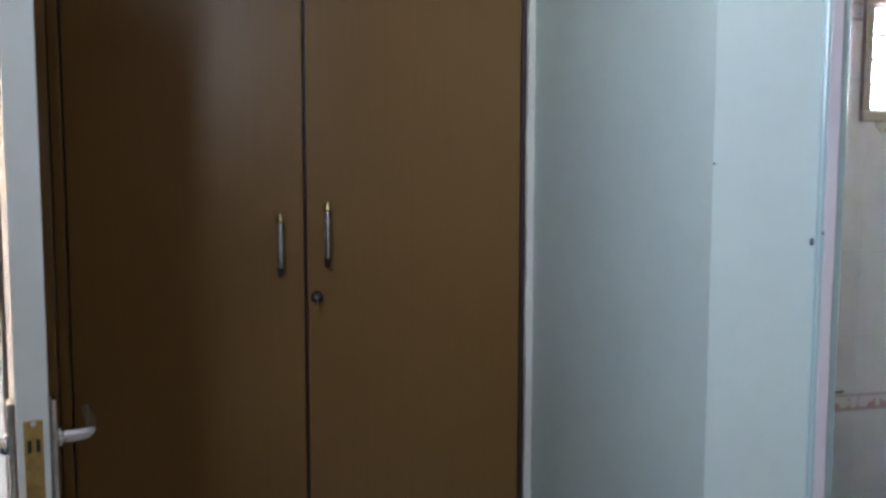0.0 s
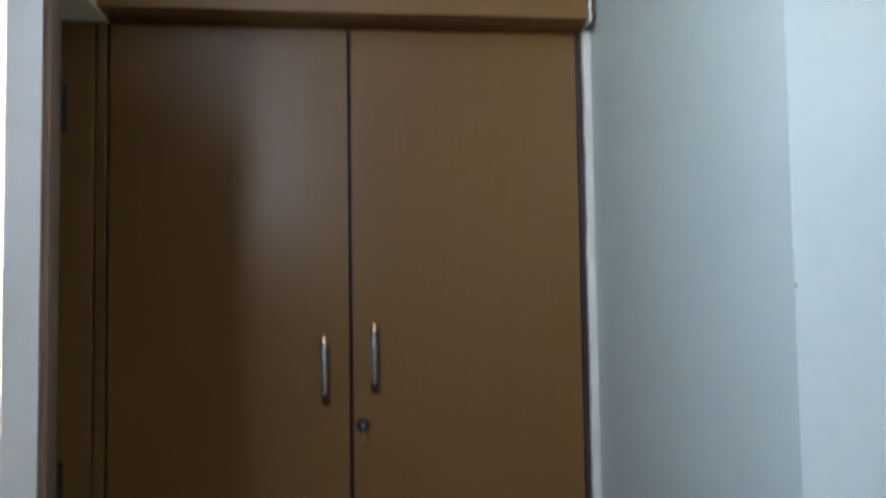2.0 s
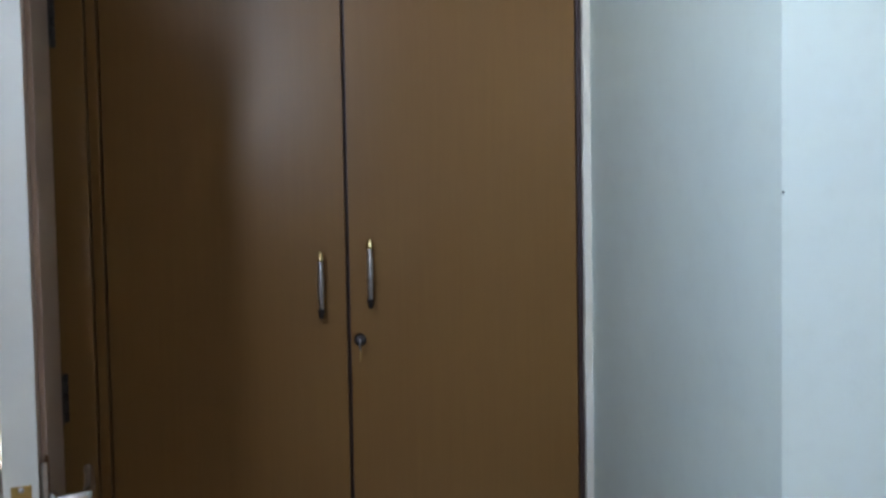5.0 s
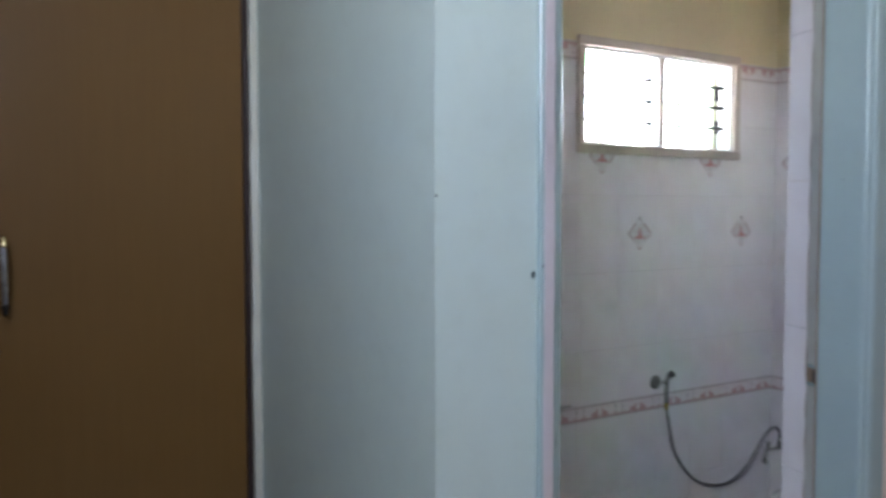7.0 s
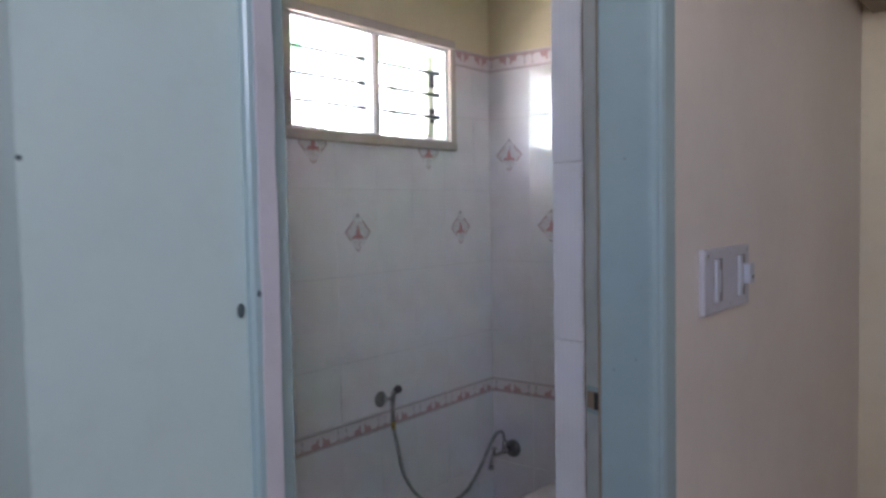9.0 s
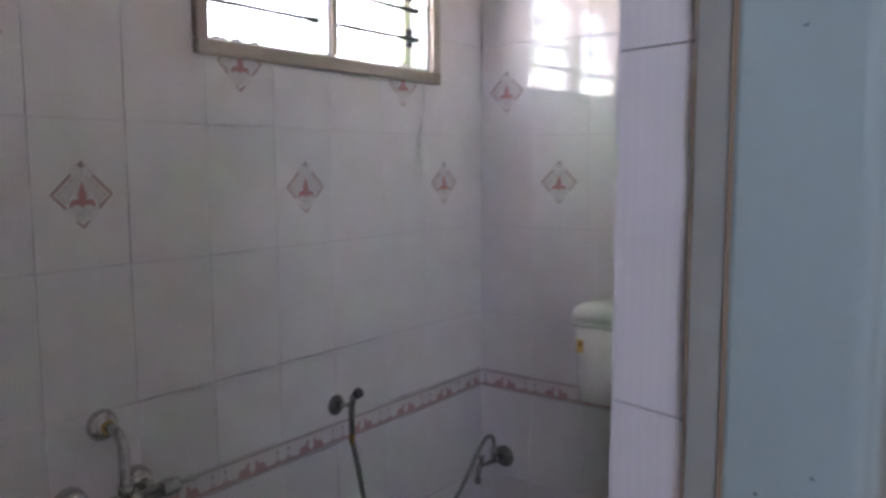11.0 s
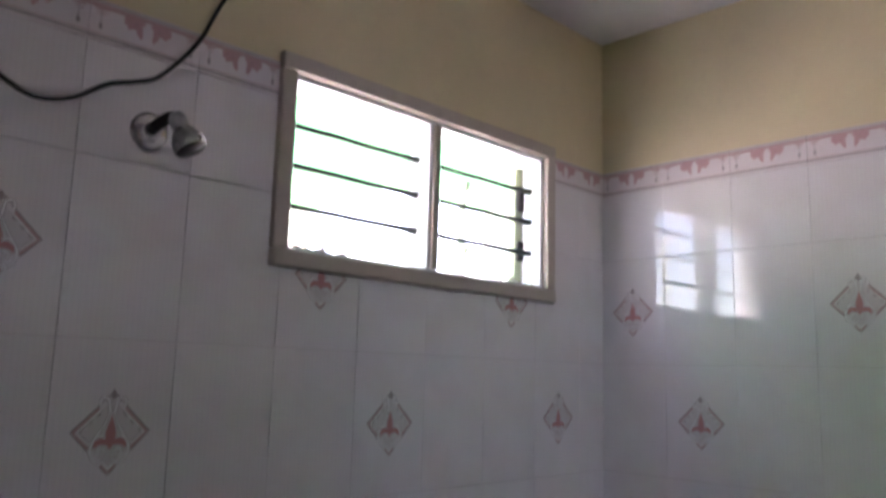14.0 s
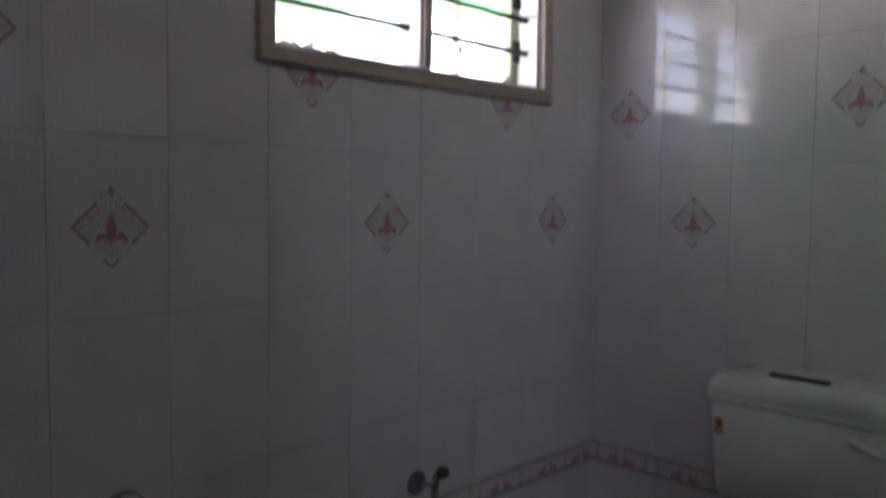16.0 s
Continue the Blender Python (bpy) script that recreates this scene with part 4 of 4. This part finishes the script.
def cut(rect, hole):
    """What is left of a rectangle (u0, u1, v0, v1) outside a hole."""
    u0, u1, v0, v1 = rect
    a0, a1, b0, b1 = hole
    if u1 <= a0 or u0 >= a1 or v1 <= b0 or v0 >= b1:
        return [rect]
    left = [(u0, min(u1, a0), v0, v1), (max(u0, a1), u1, v0, v1)]
    mid0, mid1 = max(u0, a0), min(u1, a1)
    left += [(mid0, mid1, v0, min(v1, b0)), (mid0, mid1, max(v0, b1), v1)]
    return [r for r in left if r[1] - r[0] > 0.006 and r[3] - r[2] > 0.006]


GAP = 0.0011
ROWS = [-0.02, 0.028, 0.328, 0.628, None, 0.695, 0.9, 1.2, 1.5, 1.8, 1.997]
BANDS = [(0.628, 0.695), (1.997, 2.072)]


def corner_tile(wall, place, rect, hole):
    """A tile with a corner cut out round the window."""
    u0, u1, v0, v1 = rect
    g = GAP / 2
    outline = [(u0 + g, v0 + g), (u1 - g, v0 + g), (u1 - g, v1 - g), (hole[1], v1 - g), (hole[1], hole[2]), (u0 + g, hole[2])]
    cu, cv = (u0 + u1) / 2, (v0 + v1) / 2
    bm = bmesh.new()
    lo = [bm.verts.new((u - cu, v - cv, -0.006)) for u, v in outline]
    hi = [bm.verts.new((u - cu, v - cv, 0.0)) for u, v in outline]
    for i in range(6):
        bm.faces.new((lo[i], lo[(i + 1) % 6], hi[(i + 1) % 6], hi[i]))
    bm.faces.new(hi)
    ob = new("tile", mesh_of("tile", bm, tile_white))
    ob.parent = wall
    ob.matrix_local = place(cu, cv)


def lay(wall, place, u_edges, hole=None, rows=ROWS, bands=BANDS):
    """Tiles on one wall: place(u, v) gives the pose of a tile centred there."""
    rects = []
    for u0, u1 in zip(u_edges, u_edges[1:]):
        for v0, v1 in zip(rows, rows[1:]):
            if v0 is not None and v1 is not None:
                rects.append((u0, u1, v0, v1, "tile"))
        for v0, v1 in bands:
            rects.append((u0, u1, v0, v1, "border_tile"))
    rng = random.Random(7)
    for *r, kind in rects:
        left_over = cut(r, hole) if hole else [r]
        if len(left_over) == 2 and hole[2] > r[2] and hole[1] < r[1]:
            corner_tile(wall, place, r, hole)
            continue
        for u0, u1, v0, v1 in left_over:
            w, h = u1 - u0 - GAP * 0.55, v1 - v0 - GAP
            me = tile_mesh(w, h, tile_band if kind == "border_tile" else tile_white, kind)
            ob = new(kind, me)
            ob.parent = wall
            tilt = pose(0, 0, rng.uniform(-0.0003, 0.0003), rng.uniform(-0.05, 0.05), rng.uniform(-0.07, 0.07), 0)
            ob.matrix_local = place((u0 + u1) / 2, (v0 + v1) / 2) @ tilt


win_edges = [BL] + [round(-0.12 - 0.2 * k, 3) for k in range(11, -1, -1)] + [0.0]
lay(wall_window, lambda u, v: on_window_wall(u, v), win_edges, (-1.12, -0.268, 1.674, 2.09))
lay(wall_right, lambda u, v: on_right_wall(-u, v), [0.0, 0.2, 0.4, 0.6, 0.8, 1.0, 1.2])
plain_rows = [-0.02, 0.3, 0.6, 0.9, 1.2, 1.5, 1.8, 2.072]
lay(wall_left, lambda u, v: basis((0, 1, 0), (0, 0, 1), (1, 0, 0), (BL, u, v)), [-1.22, -1.0, -0.8, -0.6, -0.4, -0.2, 0.0], None, plain_rows, [])
lay(wall_bath_front, lambda u, v: basis((-1, 0, 0), (0, 0, 1), (0, 1, 0), (u, BF, v)), [-1.604, -1.4, -1.2, -1.0, -0.8, -0.6, -0.4, -0.2, -0.004], None, plain_rows, [])
lay(wall_bath_front, lambda u, v: basis((0.236, 0.972, 0), (0, 0, -1), (-0.972, 0.236, 0), (-1.605 - 0.25 * (u - 1.2265), -u, v)), [1.2265, 1.3035], None, plain_rows, [])


# ---- printed decor on the tiles ----
print_blush = material("printed_grey_blush", (0.64, 0.60, 0.61), 0.15)


def ribbon(bm, pts, width, z=0.0, mat=0):
    """A flat printed stroke along points (u, v); width is a number or one a point."""
    pts = [Vector((p[0], p[1], 0)) for p in pts]
    rows = []
    for i, q in enumerate(pts):
        d = (pts[min(i + 1, len(pts) - 1)] - pts[max(i - 1, 0)]).normalized()
        n = Vector((-d.y, d.x, 0)) * (width[i] if isinstance(width, (list, tuple)) else width) / 2
        rows.append((bm.verts.new((q.x + n.x, q.y + n.y, z)), bm.verts.new((q.x - n.x, q.y - n.y, z))))
    for a, b in zip(rows, rows[1:]):
        bm.faces.new((a[0], a[1], b[1], b[0])).material_index = mat


def patch(bm, pts, z=0.0, mat=0):
    bm.faces.new([bm.verts.new((u, v, z)) for u, v in pts]).material_index = mat


def arc(cu, cv, r, a0, a1, n=12, squash=1.0):
    return [(cu + r * math.cos(radians(a0 + (a1 - a0) * i / n)), cv + squash * r * math.sin(radians(a0 + (a1 - a0) * i / n))) for i in range(n + 1)]


def motif_mesh():
    """A diamond of two strokes with pale scrolls, a red lily in it and a dark bud on top."""
    bm = bmesh.new()

    def scroll(pts, w):
        """A white stroke with a grey outline."""
        ribbon(bm, pts, [q + 0.0019 for q in w] if isinstance(w, list) else w + 0.0019, 0.00025, 2)
        ribbon(bm, pts, w, 0.0004, 3)

    for s in (-1, 1):
        turn = lambda q: q if s > 0 else 180 - q
        # sides of the diamond
        ribbon(bm, [(s * 0.0205, 0.0405), (s * 0.0615, 0.0), (s * 0.0330, -0.0290)], 0.0024, 0.0002, 2)
        ribbon(bm, [(s * 0.0205, 0.0365), (s * 0.0575, 0.0), (s * 0.0330, -0.0250)], 0.0050, 0.0001, 1)
        ribbon(bm, [(s * 0.0180, 0.0330), (s * 0.0510, 0.0), (s * 0.0330, -0.0185)], 0.0013, 0.0002, 3)
        ribbon(bm, [(s * 0.0165, 0.0310), (s * 0.0485, 0.0), (s * 0.0330, -0.0160)], 0.0010, 0.0002, 2)
        for k in range(5):
            ribbon(bm, arc(s * (0.0205 + 0.0062 * k), 0.0270 - 0.0062 * k, 0.0023, 0, 360, 8), 0.0010, 0.00015, 3 if k % 2 else 2)
        # lower point
        ribbon(bm, [(s * 0.0115, -0.0510), (s * 0.0005, -0.0625)], 0.0045, 0.0001, 1)
        ribbon(bm, [(s * 0.0135, -0.0520), (s * 0.0005, -0.0655)], 0.0014, 0.0002, 2)
        ribbon(bm, [(s * 0.0070, -0.0490), (s * 0.0005, -0.0555)], 0.0030, 0.0003, 3)
        # curl beside the bud, running down the middle
        scroll(arc(s * 0.0130, 0.0455, 0.0072, turn(-40), turn(175), 14) + [(s * 0.0050, 0.0380), (s * 0.0030, 0.0290)], 0.0034)
        ribbon(bm, arc(s * 0.0130, 0.0455, 0.0030, turn(-60), turn(170), 8), 0.0012, 0.0003, 2)
        # large scroll round the lily
        scroll([(s * 0.0040, 0.0300), (s * 0.0085, 0.0160), (s * 0.0150, 0.0040), (s * 0.0230, -0.0090), (s * 0.0290, -0.0200), (s * 0.0295, -0.0310), (s * 0.0250, -0.0405), (s * 0.0175, -0.0465), (s * 0.0100, -0.0465), (s * 0.0048, -0.0400), (s * 0.0040, -0.0320)], [0.0015, 0.002, 0.0022, 0.0026, 0.0032, 0.0036, 0.0036, 0.0034, 0.003, 0.0026, 0.0016])
        scroll(arc(s * 0.0130, -0.0305, 0.0056, turn(175), turn(-120), 14), 0.0026)
        # drooping side petals and the curl on them
        ribbon(bm, [(s * 0.0010, -0.0150), (s * 0.0080, -0.0145), (s * 0.0160, -0.0145), (s * 0.0215, -0.0175), (s * 0.0240, -0.0240)], [0.012, 0.0108, 0.0100, 0.0085, 0.0030], 0.0003, 0)
        scroll([(s * 0.0080, -0.0105), (s * 0.0120, -0.0060), (s * 0.0180, -0.0055), (s * 0.0215, -0.0095)], [0.001, 0.0026, 0.0028, 0.0012])
    ribbon(bm, [(0, 0.0240), (0, 0.0150), (0, 0.0060), (0, -0.0010), (0, -0.0080), (0, -0.0180), (0, -0.0260)], [0.0013, 0.0068, 0.0130, 0.0172, 0.0142, 0.0122, 0.0030], 0.00045, 0)
    # bud and its cap
    patch(bm, [(0, 0.0660), (-0.0042, 0.0615), (0, 0.0570), (0.0042, 0.0615)], 0.0003, 2)
    patch(bm, [(-0.0100, 0.0560), (-0.0030, 0.0530), (0, 0.0480), (0.0030, 0.0530), (0.0100, 0.0560), (0.0040, 0.0590), (-0.0040, 0.0590)], 0.0003, 2)
    patch(bm, [(0, 0.050), (-0.054, 0.0), (0, -0.054), (0.054, 0.0)], -0.0003, 4)
    bm.transform(Matrix.Diagonal((1.05, 1.04, 1, 1)))
    return mesh_of("motif", bm, print_red, print_pink, print_grey, print_white, print_blush)


MOTIF = motif_mesh()


def printed(name, mesh, wall, m):
    ob = new(name, mesh)
    ob.parent = wall
    ob.matrix_local = m
    return ob


for x in (-2.02, -1.42, -0.82, -0.22):
    tagged(printed("motif", MOTIF, wall_window, on_window_wall(x, 1.35, 0.0012)), "printed rose and grey lily motif")
for x in (-2.22, -1.62, -1.02, -0.42):
    tagged(printed("motif", MOTIF, wall_window, on_window_wall(x, 1.648, 0.0012)), "printed rose and grey lily motif")
for y in (-0.3, -0.9):
    tagged(printed("motif", MOTIF, wall_right, on_right_wall(y, 1.35, 0.0012)), "printed rose and grey lily motif")
for y in (-0.1, -0.7):
    tagged(printed("motif", MOTIF, wall_right, on_right_wall(y, 1.648, 0.0012)), "printed rose and grey lily motif")


def border_mesh(width, h, upside):
    """The print of one border tile: rules, a pair of red crowns and a small flower."""
    bm, s = bmesh.new(), -1 if upside else 1
    half = width / 2
    ribbon(bm, [(-half, s * h * 0.40), (half, s * h * 0.40)], h * 0.05, 0, 2)
    ribbon(bm, [(-half, s * h * 0.33), (half, s * h * 0.33)], h * 0.02, 0, 1)
    ribbon(bm, [(-half, -s * h * 0.33), (half, -s * h * 0.33)], h * 0.10, 0, 1)
    ribbon(bm, [(-half, -s * h * 0.43), (half, -s * h * 0.43)], h * 0.04, 0, 2)
    for c, flip in ((-0.024, 1), (0.024, -1)):
        if abs(c) + 0.02 > half:
            continue
        base = -0.28 * h

        def blob(u, v, a, b, mat=0, z=0.0002):
            patch(bm, [(c + flip * u + a * math.cos(radians(q)), s * (base + v * h + b * h * math.sin(radians(q)))) for q in range(0, 360, 30)], z, mat)

        blob(0.0, 0.06, 0.020, 0.09)
        blob(0.001, 0.14, 0.013, 0.12)
        blob(0.009, 0.24, 0.0058, 0.15)
        blob(0.012, 0.36, 0.0036, 0.09)
        blob(-0.008, 0.20, 0.0050, 0.10)
        blob(-0.015, 0.13, 0.0040, 0.08)
        blob(0.003, 0.12, 0.0040, 0.05, 1, 0.0003)
        blob(-0.009, 0.08, 0.0030, 0.03, 1, 0.0003)
    if half > 0.08:
        for u in (-half + 0.018, half - 0.018):
            ribbon(bm, [(u, s * -0.24 * h), (u, s * 0.10 * h)], 0.0013, 0.0001, 2)
            patch(bm, [(u, s * 0.24 * h), (u - 0.0042, s * 0.15 * h), (u, s * 0.04 * h), (u + 0.0042, s * 0.15 * h)], 0.0002, 2)
            ribbon(bm, [(u - 0.007, s * -0.12 * h), (u, s * -0.2 * h), (u + 0.007, s * -0.12 * h)], 0.0018, 0.0002, 1)
            ribbon(bm, [(u - 0.011, s * -0.24 * h), (u + 0.011, s * -0.24 * h)], 0.003, 0.0002, 1)
    return mesh_of("border_print", bm, print_rose, print_pink, print_grey)


BORDERS = {}


def border_print(wall, place, edges, band, upside, hole=None):
    v0, v1 = band
    for u0, u1 in zip(edges, edges[1:]):
        if hole and u1 > hole[0] and u0 < hole[1]:
            spans = [(u0, hole[0])] if u0 < hole[0] else ([(hole[1], u1)] if u1 > hole[1] else [])
        else:
            spans = [(u0, u1)]
        for a, b in spans:
            k = (round(b - a, 3), v0)
            if k not in BORDERS:
                BORDERS[k] = border_mesh(b - a - GAP, v1 - v0, upside)
            printed("border_print", BORDERS[k], wall, place((a + b) / 2, (v0 + v1) / 2))


right_edges = [0.0, 0.2, 0.4, 0.6, 0.8, 1.0, 1.2]
for band, upside in ((BANDS[0], False), (BANDS[1], True)):
    border_print(wall_window, lambda u, v: on_window_wall(u, v, 0.0012), win_edges, band, upside, (-1.145, -0.254) if upside else None)
    border_print(wall_right, lambda u, v: on_right_wall(-u, v, 0.0012), right_edges, band, upside)
